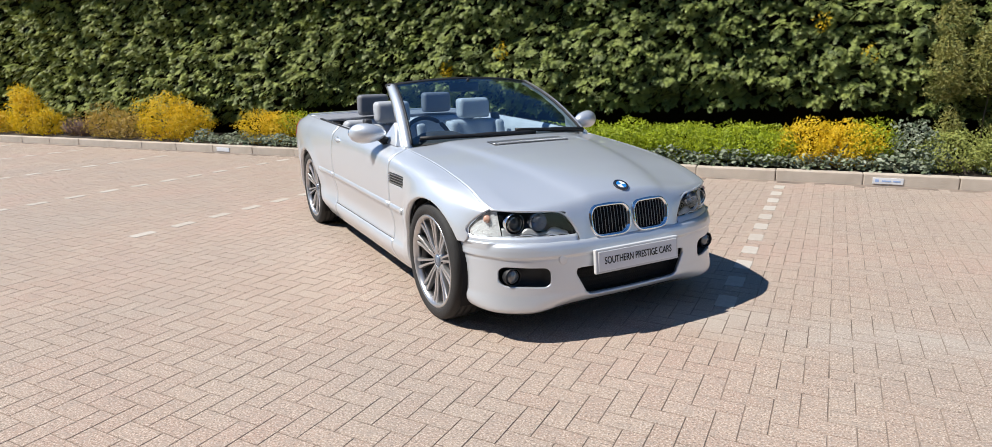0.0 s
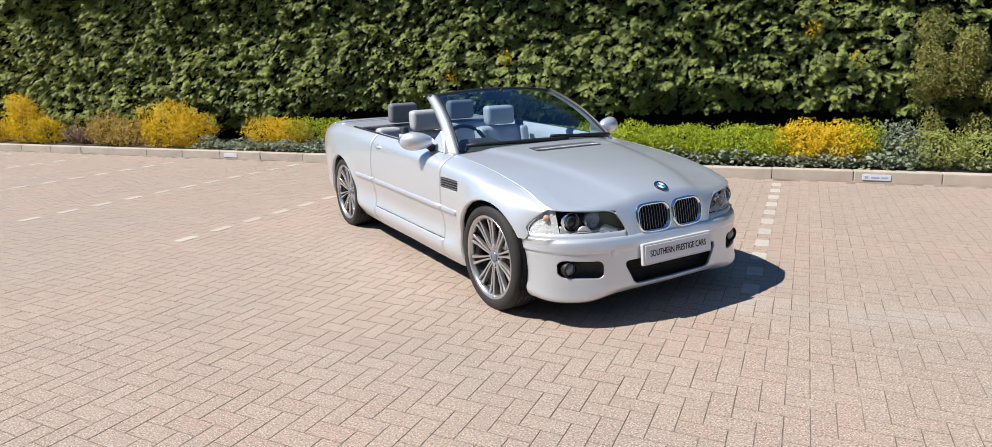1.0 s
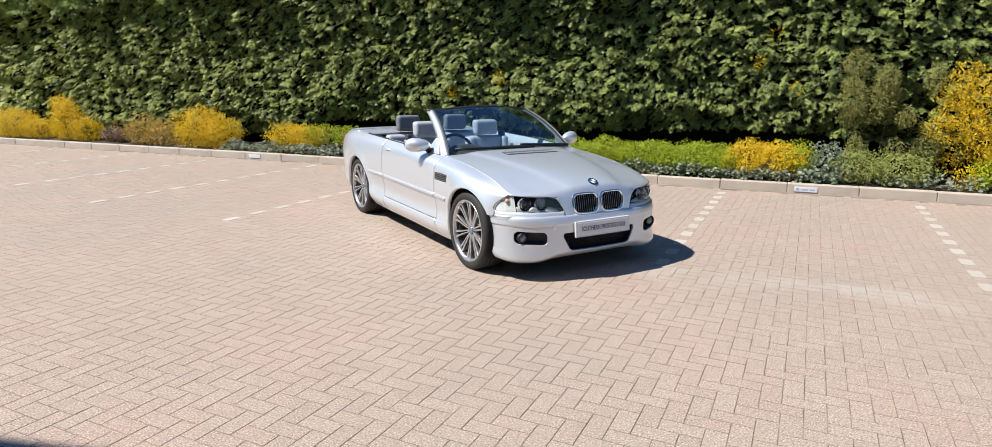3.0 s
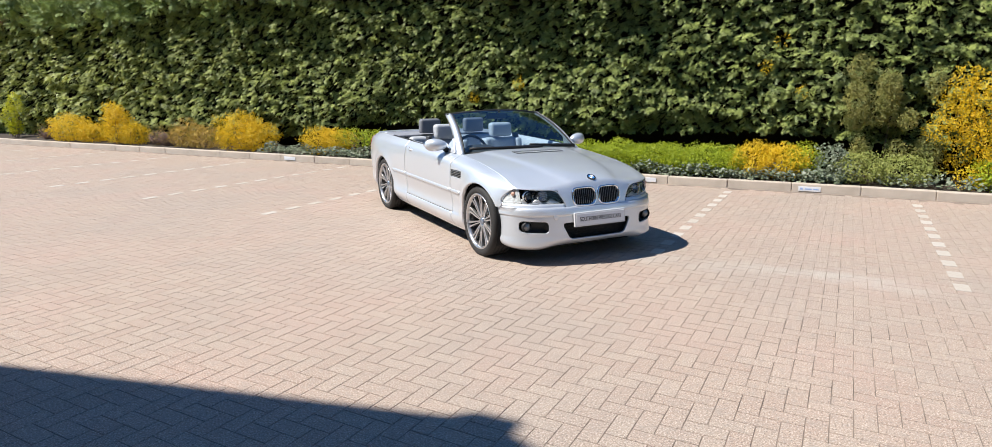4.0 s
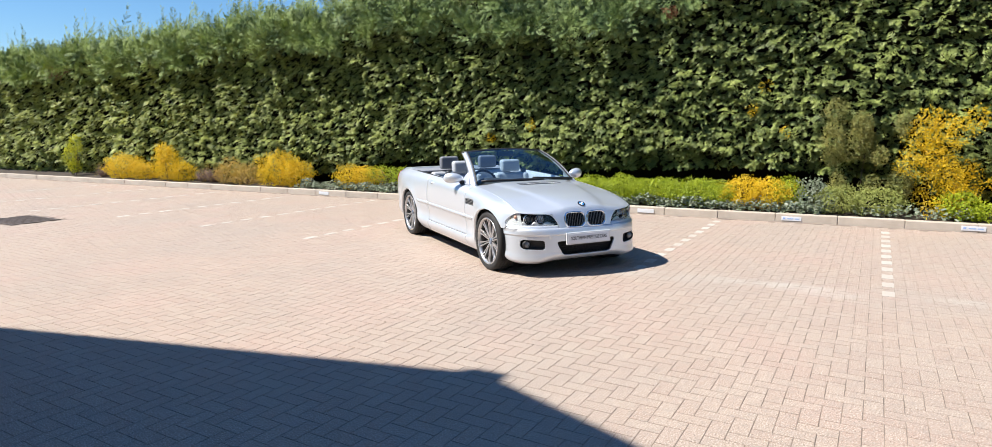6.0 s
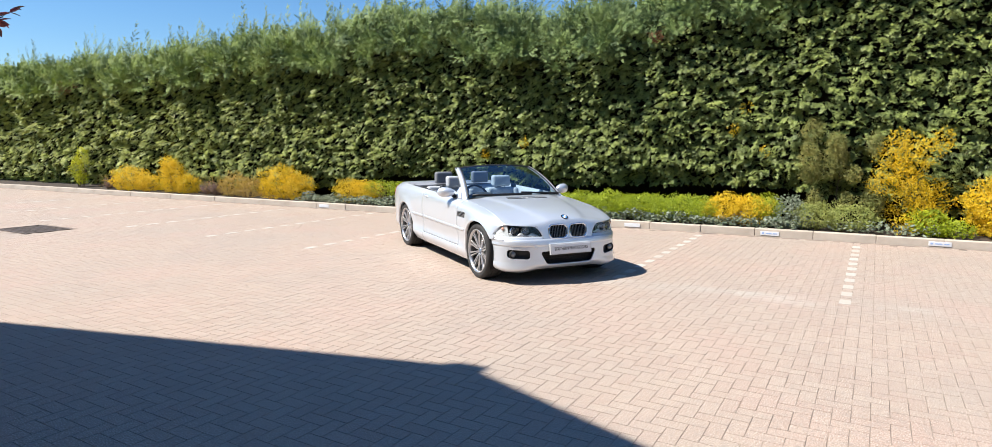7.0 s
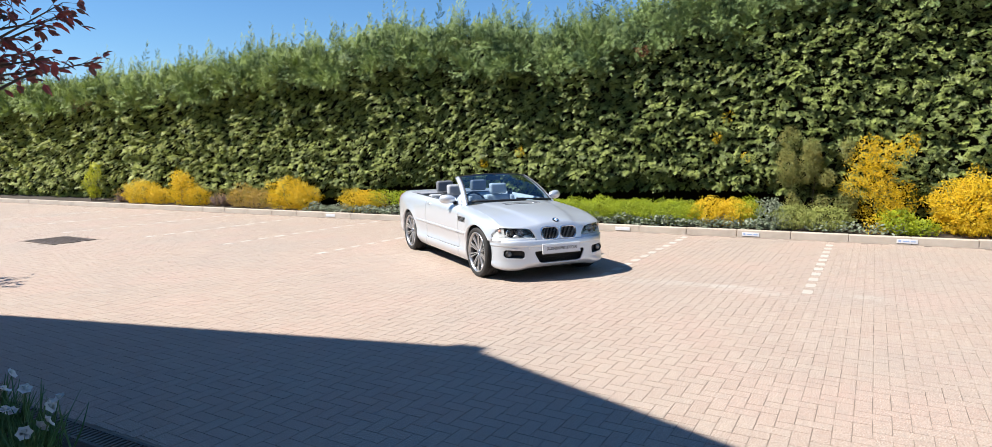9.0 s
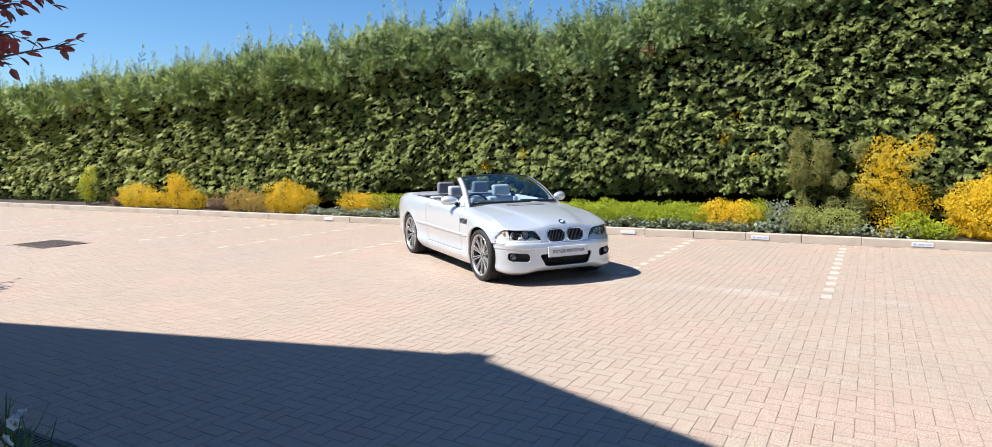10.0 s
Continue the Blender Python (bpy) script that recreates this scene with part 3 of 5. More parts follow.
def make_ivy(name, x0, x1, count, seed):
    rng = np.random.default_rng(seed)
    ob = thing(name, "creeping pale variegated ivy spilling over the kerb", "ivy", pose((x0 + x1) / 2, 0.3, 0.1))
    p = np.stack([rng.uniform(x0, x1, count), rng.uniform(0.1, 0.5, count), np.zeros(count)], 1)
    p[:, 2] = 0.14 + 0.18 * rng.random(count) * np.array([0.5 + 0.5 * noise.noise((v[0] * 2.2, v[1] * 3, 3)) for v in p]) * 1.7
    way = np.stack([rng.normal(0, 0.7, count), -np.abs(rng.normal(0.7, 0.4, count)), rng.normal(0.1, 0.4, count)], 1)
    up = np.stack([rng.normal(0, 0.4, count), rng.normal(-0.6, 0.4, count), np.ones(count)], 1)
    tv, tq = leaf_template()
    me = scatter("leaves", (tv * (1.35, 1, 1), tq), p - ((x0 + x1) / 2, 0.3, 0.1), way, up, rng.uniform(0.04, 0.075, count), M["ivy"])
    tagged(under(new("leaves", me), ob), kind="stuff")


make_ivy("ivy", -8.6, -3.0, 2600, 1)
make_ivy("ivy", -1.0, 2.95, 2600, 2)
make_ivy("ivy", 3.4, 5.0, 260, 3)


# ---- building behind the camera's walk, whose gable shades the paving ----
def make_building():
    h, run = 8.0, 1.503
    ax, ay = 1.13 - 0.595 * h, -8.02 - 0.429 * h
    b = thing("gabled_building", "two-storey brick building with a tiled gable roof", "building", pose(ax, ay, 0, 0, 0, 1.6))
    half, drop, deep = 3.9, 2.6, 11.0
    bm = bmesh.new()
    prof = [(-half + 0.35, 0), (half - 0.35, 0), (half - 0.35, h - drop + 0.1), (0, h - 0.16), (-half + 0.35, h - drop + 0.1)]
    a = [bm.verts.new((x, -0.3, z)) for x, z in prof]
    c = [bm.verts.new((x, -deep, z)) for x, z in prof]
    bm.faces.new(a), bm.faces.new(c[::-1])
    for k in range(5):
        bm.faces.new((a[k], a[(k + 1) % 5], c[(k + 1) % 5], c[k]))
    part("wall", bm, M["wall"], b, smooth=False)
    for sg in (-1, 1):
        bm = bmesh.new()
        pts = [(0, h), (sg * half, h - half / run), (sg * half, h - half / run - 0.14), (0, h - 0.14)]
        a = [bm.verts.new((x, 0, z)) for x, z in pts]
        c = [bm.verts.new((x, -deep - 0.3, z)) for x, z in pts]
        bm.faces.new(a), bm.faces.new(c[::-1])
        for k in range(4):
            bm.faces.new((a[k], a[(k + 1) % 4], c[(k + 1) % 4], c[k]))
        part("roof", bm, M["tile"], b, smooth=False)
    part("ridge_tile", box(bmesh.new(), -0.13, 0.13, -deep - 0.3, 0.03, h - 0.08, h + 0.07, 0.02), M["tile"], b, smooth=False)


make_building()


def make_sky_blocker():
    """An unseen plain wall added behind the walk to cut sky light on the shaded paving."""
    bm = bmesh.new()
    box(bm, -2.5, 13.0, -16.6, -16.2, -0.1, 7.0, 0.01)
    me = bpy.data.meshes.new("sky_blocker_wall")
    bm.to_mesh(me), bm.free()
    me.materials.append(M["wall"])
    tagged(new("sky_blocker_wall", me), "unseen added brick wall that blocks sky light behind the walk", "wall", kind="structure")


make_sky_blocker()


# ---- car ----
def paint_material():
    """Metallic silver paint: fine flake under a clear coat."""
    m = material("silver_paint", (0.67, 0.71, 0.76), 0.40, 0.54, coat=0.8)
    n, link = m.node_tree.nodes, m.node_tree.links.new
    p = n["Principled BSDF"]
    tex = n.new("ShaderNodeTexNoise")
    tex.inputs["Scale"].default_value = 1400
    b = n.new("ShaderNodeBump")
    b.inputs["Strength"].default_value, b.inputs["Distance"].default_value = 0.06, 0.001
    link(tex.outputs["Fac"], b.inputs["Height"]), link(b.outputs[0], p.inputs["Normal"])
    return m


M.update({
    "paint": paint_material(),
    "black": material("black_plastic", (0.012, 0.012, 0.013), 0.55, bump=0.15, bump_scale=300),
    "dark": material("dark_cavity", (0.006, 0.006, 0.007), 0.9),
    "rubber": material("tyre_rubber", (0.016, 0.016, 0.017), 0.75, second=(0.03, 0.028, 0.026), scale=9, bump=0.3, bump_scale=120),
    "alloy": material("machined_alloy", (0.62, 0.62, 0.63), 0.3, 0.85, second=(0.5, 0.5, 0.51), scale=20),
    "disc": material("brake_disc", (0.08, 0.078, 0.075), 0.5, 0.8, second=(0.05, 0.045, 0.042), scale=30),
    "chrome": material("chrome", (0.86, 0.87, 0.88), 0.06, 1.0),
    "mirror": material("mirror_glass", (0.85, 0.87, 0.9), 0.01, 1.0),
    "leather": material("grey_leather", (0.50, 0.52, 0.55), 0.45, second=(0.42, 0.435, 0.46), scale=8, bump=0.25, bump_scale=180),
    "leather_rear": material("mid_grey_leather", (0.2, 0.205, 0.225), 0.5, second=(0.16, 0.165, 0.18), scale=8, bump=0.25, bump_scale=180),
    "leather_dark": material("charcoal_leather", (0.035, 0.037, 0.042), 0.5, second=(0.07, 0.072, 0.078), scale=8, bump=0.25, bump_scale=180),
    "carpet": material("dark_carpet", (0.025, 0.025, 0.028), 0.95, bump=0.6, bump_scale=250),
    "glass": glass("windscreen_glass", (0.66, 0.85, 0.98), ior=2.0),
    "lens": glass("lamp_lens", (0.93, 0.95, 0.96)),
    "plate": material("white_plate", (0.78, 0.79, 0.80), 0.3),
    "ink": material("black_lettering", (0.012, 0.012, 0.012), 0.5),
    "blue": material("badge_blue", (0.015, 0.22, 0.62), 0.2, coat=1.0),
    "amber": material("clear_indicator", (0.90, 0.90, 0.90), 0.2, 0.1, second=(0.78, 0.78, 0.80), scale=60, bump=0.5, bump_scale=90),
    "red_lens": material("red_tail_lens", (0.35, 0.01, 0.012), 0.15, coat=1.0),
})
AXLE_R, HUB_Z, REAR_Y = 0.331, 0.322, 2.731
ARCH = 0.362


def grid_part(name, fn, u0, u1, nu, v0, v1, nv, mat, parent, holes=(), thick=0.012, label="", inward=None):
    """A curved panel fn(u, v) with holes; a hole is a function of the point, negative inside."""
    us, vs = np.linspace(u0, u1, nu + 1), np.linspace(v0, v1, nv + 1)
    inside = lambda p: min((h(p) for h in holes), default=1.0)
    uv = {(i, j): (us[i], vs[j]) for i in range(nu + 1) for j in range(nv + 1)}
    pt = {k: np.asarray(fn(*w), float) for k, w in uv.items()}
    d = {k: inside(p) for k, p in pt.items()}
    cells = [((i, j), (i + 1, j), (i + 1, j + 1), (i, j + 1)) for i in range(nu) for j in range(nv)]
    cells = [c for c in cells if any(d[k] > 0 for k in c)]
    used = {k for c in cells for k in c}
    eu, ev = (u1 - u0) / nu * 0.05, (v1 - v0) / nv * 0.05
    for k in used:
        if d[k] < 0:
            u, v = uv[k]
            for _ in range(6):
                f = inside(fn(u, v))
                gu, gv = (inside(fn(u + eu, v)) - f) / eu, (inside(fn(u, v + ev)) - f) / ev
                g = gu * gu + gv * gv
                if g < 1e-9 or abs(f) < 1e-4:
                    break
                u, v = u - f * gu / g, v - f * gv / g
                u, v = min(max(u, min(u0, u1)), max(u0, u1)), min(max(v, min(v0, v1)), max(v0, v1))
            pt[k] = np.asarray(fn(u, v), float)
    bm = bmesh.new()
    made = {k: bm.verts.new(pt[k]) for k in used}
    for c in cells:
        try:
            bm.faces.new([made[k] for k in c])
        except ValueError:
            pass
    bmesh.ops.remove_doubles(bm, verts=bm.verts, dist=1e-4)
    bmesh.ops.dissolve_degenerate(bm, edges=bm.edges, dist=1e-4)
    bmesh.ops.recalc_face_normals(bm, faces=bm.faces)
    if inward is not None and len(bm.faces):
        # normals away from the car's inside
        f = max(bm.faces, key=lambda f: f.calc_area())
        if f.normal.dot(f.calc_center_median() - Vector(inward)) < 0:
            bmesh.ops.reverse_faces(bm, faces=bm.faces)
    me = bpy.data.meshes.new(name)
    bm.to_mesh(me), bm.free()
    me.materials.append(mat)
    me.polygons.foreach_set("use_smooth", [True] * len(me.polygons))
    ob = under(new(name, me), parent)
    if thick:
        s = ob.modifiers.new("thickness", "SOLIDIFY")
        s.thickness, s.offset, s.use_even_offset = thick, -1.0, False
    return tagged(ob, label) if label else ob


def rounded(cx, cz, w, h, r, tilt=0.0, lean=0.0):
    """A rounded rectangle in x and z, negative inside; lean slants its sides."""
    def f(p):
        x, z = abs(p[0]) - cx, p[2] - cz - tilt * (abs(p[0]) - cx)
        x -= lean * z
        dx, dz = abs(x) - w + r, abs(z) - h + r
        return math.hypot(max(dx, 0), max(dz, 0)) + min(max(dx, dz), 0) - r
    return f


# side lines: half width and height along the car, front axle at y = 0
SIDE = {
    "sill_low": spline((-0.5, 0.76, 0.15), (0.4, 0.80, 0.15), (1.3, 0.805, 0.16), (2.3, 0.81, 0.175), (3.2, 0.80, 0.22), (3.5, 0.77, 0.26)),
    "sill": spline((-0.5, 0.80, 0.25), (0.4, 0.85, 0.25), (1.3, 0.852, 0.26), (2.3, 0.86, 0.27), (3.2, 0.845, 0.30), (3.5, 0.80, 0.33)),
    "low": spline((-0.5, 0.76, 0.40), (-0.3, 0.825, 0.40), (0.2, 0.845, 0.40), (1.0, 0.83, 0.375), (1.8, 0.835, 0.385), (2.73, 0.862, 0.42), (3.2, 0.85, 0.42), (3.5, 0.80, 0.44)),
    "strip": spline((-0.5, 0.745, 0.52), (-0.36, 0.81, 0.522), (-0.2, 0.85, 0.525), (0.0, 0.868, 0.53), (0.6, 0.862, 0.53), (1.8, 0.862, 0.545), (2.73, 0.878, 0.56), (3.2, 0.862, 0.57), (3.5, 0.81, 0.58)),
    "high": spline((-0.5, 0.73, 0.60), (-0.36, 0.803, 0.615), (-0.2, 0.845, 0.635), (0.0, 0.872, 0.665), (0.6, 0.865, 0.69), (1.8, 0.865, 0.72), (2.73, 0.885, 0.735), (3.2, 0.865, 0.75), (3.5, 0.81, 0.75)),
    "shoulder": spline((-0.5, 0.725, 0.655), (-0.36, 0.785, 0.685), (-0.2, 0.815, 0.725), (0.0, 0.835, 0.765), (0.6, 0.845, 0.815), (1.8, 0.848, 0.855), (2.73, 0.85, 0.875), (3.2, 0.83, 0.88), (3.5, 0.775, 0.87)),
    "edge": spline((-0.5, 0.715, 0.672), (-0.42, 0.735, 0.695), (-0.25, 0.735, 0.755), (0.0, 0.73, 0.805), (0.62, 0.735, 0.875), (1.2, 0.775, 0.905), (1.8, 0.785, 0.925), (2.73, 0.775, 0.95), (3.2, 0.74, 0.955), (3.5, 0.68, 0.93)),
}


def side_point(sx, y, v):
    x, z = through_points([SIDE[k](y) for k in ("sill_low", "sill", "low", "strip", "high", "shoulder", "edge")], v)
    # skirt standing proud below the doors
    if 0.36 < y < 2.38:
        x += 0.009 / (1 + math.exp((v - 0.235) / 0.006)) * min(1, (y - 0.36) / 0.1, (2.38 - y) / 0.1)
    # flares over the wheels
    for wy in (0.0, REAR_Y):
        r = math.hypot(y - wy, z - HUB_Z)
        if z < 0.78:
            x += 0.018 * math.exp(-((r - ARCH) / 0.075) ** 2) * min(1, max(0, (z - 0.2) / 0.15))
    return (sx * x, y, z)


def arch_hole(wy, r=ARCH):
    return lambda p: (math.hypot(p[1] - wy, p[2] - HUB_Z) if p[2] > HUB_Z else abs(p[1] - wy)) - r


# plan of the front bumper: half width against distance ahead
nose_plan = spline((0.0, 0.0, -0.702), (0.18, 0.26, -0.692), (0.36, 0.47, -0.662), (0.54, 0.635, -0.598), (0.72, 0.755, -0.49), (0.86, 0.82, -0.355), (1.0, 0.845, -0.22))
bumper_out = spline((0.15, -0.075), (0.175, -0.03), (0.215, 0.003), (0.27, 0.002), (0.36, -0.003), (0.43, -0.0055), (0.446, -0.0055), (0.450, -0.002), (0.47, -0.002), (0.495, -0.007), (0.511, -0.015), (0.522, -0.032))


def bumper_point(u, z):
    s = abs(u)
    x, y = nose_plan(s)
    ax, ay = nose_plan(min(s + 0.02, 1))
    bx, by = nose_plan(max(s - 0.02, 0))
    tx, ty = ax - bx, ay - by
    n = math.hypot(tx, ty) or 1
    o = bumper_out(z)
    low = min(1.0, max(0.0, (0.30 - z) / 0.15))
    low = low * low * (3 - 2 * low)
    side = math.exp(-((s - 0.60) / 0.23) ** 4)
    o += 0.024 * math.exp(-((z - 0.185) / 0.032) ** 2) * side - 0.012 * low * math.exp(-((s / 0.36) ** 4))
    drop = low * (0.020 * math.exp(-((s / 0.36) ** 4)) - 0.014 * side)
    if z > 0.49 and s > 0.62:
        o = max(o, -0.003 - 0.047 * max(0.0, (0.74 - s) / 0.12))
    return (math.copysign(1, u) * (x + ty / n * o), y - tx / n * o, z + drop)


bonnet_edge_front = spline((0.0, -0.58, 0.728), (0.15, -0.578, 0.726), (0.30, -0.569, 0.717), (0.40, -0.559, 0.707), (0.55, -0.526, 0.696), (0.66, -0.488, 0.691), (0.735, -0.44, 0.690))
bonnet_mid = spline((-0.62, 0.722), (-0.5, 0.762), (-0.3, 0.806), (0.0, 0.852), (0.35, 0.892), (0.62, 0.912))


def bonnet_base(ax, y):
    xe, ze = SIDE["edge"](y)
    t = min(ax / xe, 1.0)
    ridge = 0.27 + 0.24 * (y + 0.6) / 1.2
    return ze + (bonnet_mid(y) - ze) * (1 - t**2.4) + 0.012 / (1 + math.exp((ax - ridge) / 0.02))


def bonnet_point(x, v):
    """v runs from the rear edge, 0, to the front edge, 1."""
    ax = abs(x)
    yf, zf = bonnet_edge_front(ax)
    yb = 0.56 + 0.085 * (ax / 0.73) ** 2
    y = yb + (yf - yb) * v
    ring = max(0.0, (v - 0.45) / 0.55)
    z = bonnet_base(ax, y) + (zf + 0.012 / (1 + math.exp((ax - 0.27) / 0.02)) - bonnet_base(ax, yf)) * ring**2 - 0.0008
    return (x * (SIDE["edge"](y)[0] - 0.0015) / 0.728, y, z)


lamp_plan = spline((0.30, -0.634), (0.40, -0.615), (0.55, -0.575), (0.66, -0.51), (0.75, -0.43), (0.80, -0.36), (0.84, -0.27))


def nose_point(x, v):
    """From the bonnet's front edge down to the bumper, between the lamps."""
    ax = abs(x)
    p0 = np.array(bonnet_point(x, 1.0))
    q = np.array(bonnet_point(x, 0.96))
    d = (p0 - q) / np.linalg.norm(p0 - q)
    w = min(1.0, ax / 0.42)
    p3 = np.array((p0[0], min(lamp_plan(ax) - 0.03, -0.674 + 0.03 * w**2) if ax < 0.42 else lamp_plan(ax) - 0.03, 0.515))
    p1, p2 = p0 + d * 0.07, p3 + np.array((0, 0.022, 0.085))
    s = v
    return tuple((1 - s) ** 3 * p0 + 3 * s * (1 - s) ** 2 * p1 + 3 * s * s * (1 - s) * p2 + s**3 * p3)


def kidney(sx, grow=0.0):
    cx, cz, w, h = sx * 0.134, 0.599, 0.114 + grow, 0.070 + grow
    def f(p):
        x, z = (p[0] - cx) * sx, p[2] - cz
        ww = w - 0.1 * (0.04 - z) * 0.5
        dx, dz = abs(x) - ww + 0.05, abs(z) - h + 0.05
        return math.hypot(max(dx, 0), max(dz, 0)) + min(max(dx, dz), 0) - 0.05
    return f


def outline(f, cx, cz, n=48, reach=0.3):
    """Points of a hole's outline seen from ahead, in x and z."""
    out = []
    for k in range(n):
        a = 2 * math.pi * k / n
        lo, hi = 0.0, reach
        for _ in range(24):
            m = (lo + hi) / 2
            lo, hi = (m, hi) if f((cx + m * math.cos(a), 0, cz + m * math.sin(a))) < 0 else (lo, m)
        out.append((cx + lo * math.cos(a), cz + lo * math.sin(a)))
    return out


def on_nose(x, z):
    """The nose's depth at a place seen from ahead."""
    lo, hi = 0.0, 1.0
    for _ in range(22):
        m = (lo + hi) / 2
        lo, hi = (m, hi) if nose_point(x, m)[2] > z else (lo, m)
    return nose_point(x, lo)[1]


def on_bumper(x, z):
    lo, hi = 0.0, 1.0
    for _ in range(22):
        m = (lo + hi) / 2
        lo, hi = (m, hi) if bumper_point(m, z)[0] < abs(x) else (lo, m)
    return bumper_point(lo, z)[1]


def lamp_outline(n=64):
    """The headlamp's glass seen from ahead, for the side of positive x."""
    pts = [(0.340, 0.552), (0.362, 0.598), (0.40, 0.645), (0.45, 0.664), (0.55, 0.668), (0.66, 0.673), (0.728, 0.676), (0.782, 0.624), (0.803, 0.576), (0.79, 0.549),
           (0.70, 0.548), (0.62, 0.556), (0.575, 0.563), (0.53, 0.552), (0.47, 0.558), (0.43, 0.545), (0.375, 0.545)]
    res = []
    m = len(pts)
    for k in range(n):
        t = k / n * m
        i, s = int(t), t - int(t)
        p = [np.array(pts[(i + d) % m]) for d in (-1, 0, 1, 2)]
        res.append(0.5 * (2 * p[1] + (p[2] - p[0]) * s + (2 * p[0] - 5 * p[1] + 4 * p[2] - p[3]) * s * s + (3 * p[1] - p[0] - 3 * p[2] + p[3]) * s**3))
    return res




def lamp_face(x, z, back=0.0):
    return lamp_plan(abs(x)) + 0.14 * max(0.0, z - 0.55) + back - 0.012


def ring_strip(bm, loop_a, loop_b):
    n = len(loop_a)
    a, b = [bm.verts.new(p) for p in loop_a], [bm.verts.new(p) for p in loop_b]
    for k in range(n):
        bm.faces.new((a[k], a[(k + 1) % n], b[(k + 1) % n], b[k]))
    return a, b


def inset(loop, d):
    c = sum((np.array(p) for p in loop), np.zeros(2)) / len(loop)
    return [np.array(p) + (c - p) / np.linalg.norm(c - p) * d for p in loop]


def fill_face(bm, loop, depth, n=4):
    """A closed skin inside a loop of (x, z), from rings shrinking to its middle."""
    c = sum((np.array(p) for p in loop), np.zeros(2)) / len(loop)
    prev = None
    for k in range(n):
        f = 1 - k / n
        ring = [bm.verts.new((p[0] * f + c[0] * (1 - f), depth(p[0] * f + c[0] * (1 - f), p[1] * f + c[1] * (1 - f)), p[1] * f + c[1] * (1 - f))) for p in loop]
        if prev:
            for i in range(len(ring)):
                bm.faces.new((prev[i], prev[(i + 1) % len(ring)], ring[(i + 1) % len(ring)], ring[i]))
        prev = ring
    mid = bm.verts.new((c[0], depth(*c), c[1]))
    for i in range(len(prev)):
        bm.faces.new((prev[i], prev[(i + 1) % len(prev)], mid))
    return bm


def make_headlamp(car, sx):
    loop = [(sx * x, z) for x, z in lamp_outline()]
    big = [np.array(p) for p in loop]
    # painted surround below and round the glass
    bm = bmesh.new()
    outer = [(p[0], p[1]) for p in inset(loop, -0.007)]
    ring_strip(bm, [(p[0], lamp_face(p[0], p[1], -0.001), p[1]) for p in big], [(p[0], lamp_face(p[0], p[1], 0.012), p[1]) for p in outer])
    tube(bm, [(p[0], lamp_face(p[0], p[1], 0.003), p[1]) for p in list(outer) + [outer[0]]], 0.004, 6)
    # sunk flange that closes the gap to bonnet and wing
    edge = inset(loop, -0.022)
    ring_strip(bm, [(p[0], lamp_face(p[0], p[1], 0.012), p[1]) for p in outer], [(p[0], lamp_face(p[0], p[1], 0.03), p[1]) for p in edge])
    lamp = part("headlamp", bm, M["paint"], car, "clear headlamp with dark inside and round projector")
    bm = fill_face(bmesh.new(), loop, lambda x, z: lamp_face(x, z, 0.0))
    g = part("lens", bm, M["lens"], lamp)
    g.visible_shadow = False
    # bowl behind the glass
    bm = bmesh.new()
    rim, back = ring_strip(bm, [(p[0], lamp_face(p[0], p[1], 0.004), p[1]) for p in big], [(p[0], lamp_face(p[0], p[1], 0.075), p[1]) for p in inset(loop, 0.012)])
    bm.faces.new(back)
    part("housing", bm, M["lamp_dark"], lamp)
    # projector low beam in two thin rings, reflector high beam
    for cx, cz, r, name in ((0.628, 0.611, 0.052, "low_beam"), (0.520, 0.618, 0.044, "high_beam")):
        y = lamp_face(cx, cz) + 0.02
        bm = bmesh.new()
        if name == "low_beam":
            lathe(bm, [(0.02, r * 0.97), (-0.006, r * 0.98), (-0.009, r * 1.0), (-0.006, r * 1.02), (0.02, r * 1.03)], 36, "y", (sx * cx, y, cz))
            lathe(bm, [(0.02, r * 0.66), (-0.010, r * 0.68), (-0.013, r * 0.70), (-0.009, r * 0.72), (0.02, r * 0.73)], 36, "y", (sx * cx, y, cz))
        else:
            lathe(bm, [(0.045, r * 0.25), (0.03, r * 0.55), (0.012, r * 0.82), (-0.004, r), (-0.006, r * 1.03), (0.03, r * 1.03)], 32, "y", (sx * cx, y, cz))
        bowl = part(name, bm, M["chrome"] if name == "low_beam" else M["reflector"], lamp)
        bm = bmesh.new()
        k = 0.62 if name == "low_beam" else 0.26
        lathe(bm, [(0.03, r * k), (0.0, r * k * 0.97), (-0.012, r * k * 0.7), (-0.018, 0.0005)], 24, "y", (sx * cx, y + 0.008, cz))
        part("bulb_lens", bm, M["fog"] if name == "low_beam" else M["chrome"], bowl)
    # clear turn lamp filling the outer end, with a tinted bulb
    end = [(sx * x, z) for x, z in inset(lamp_outline(), 0.005) if x > 0.682]
    bm = fill_face(bmesh.new(), end, lambda x, z: lamp_face(x, z, 0.009))
    turn = part("turn_lamp", bm, M["amber"], lamp, "clear turn lamp")
    c = (sx * 0.735, lamp_face(0.735, 0.635) + 0.014, 0.635)
    part("bulb", lathe(bmesh.new(), [(0.012, 0.012), (0.0, 0.021), (-0.012, 0.018), (-0.02, 0.0005)], 20, "y", c), M["bulb"], turn)
    # silver trim scalloped round the bulbs
    def trim(x, v):
        top = 0.589 - 0.030 * math.exp(-((x - 0.628) / 0.034) ** 4) - 0.024 * math.exp(-((x - 0.512) / 0.038) ** 4) - 0.028 * max(0.0, (0.44 - x) / 0.065)
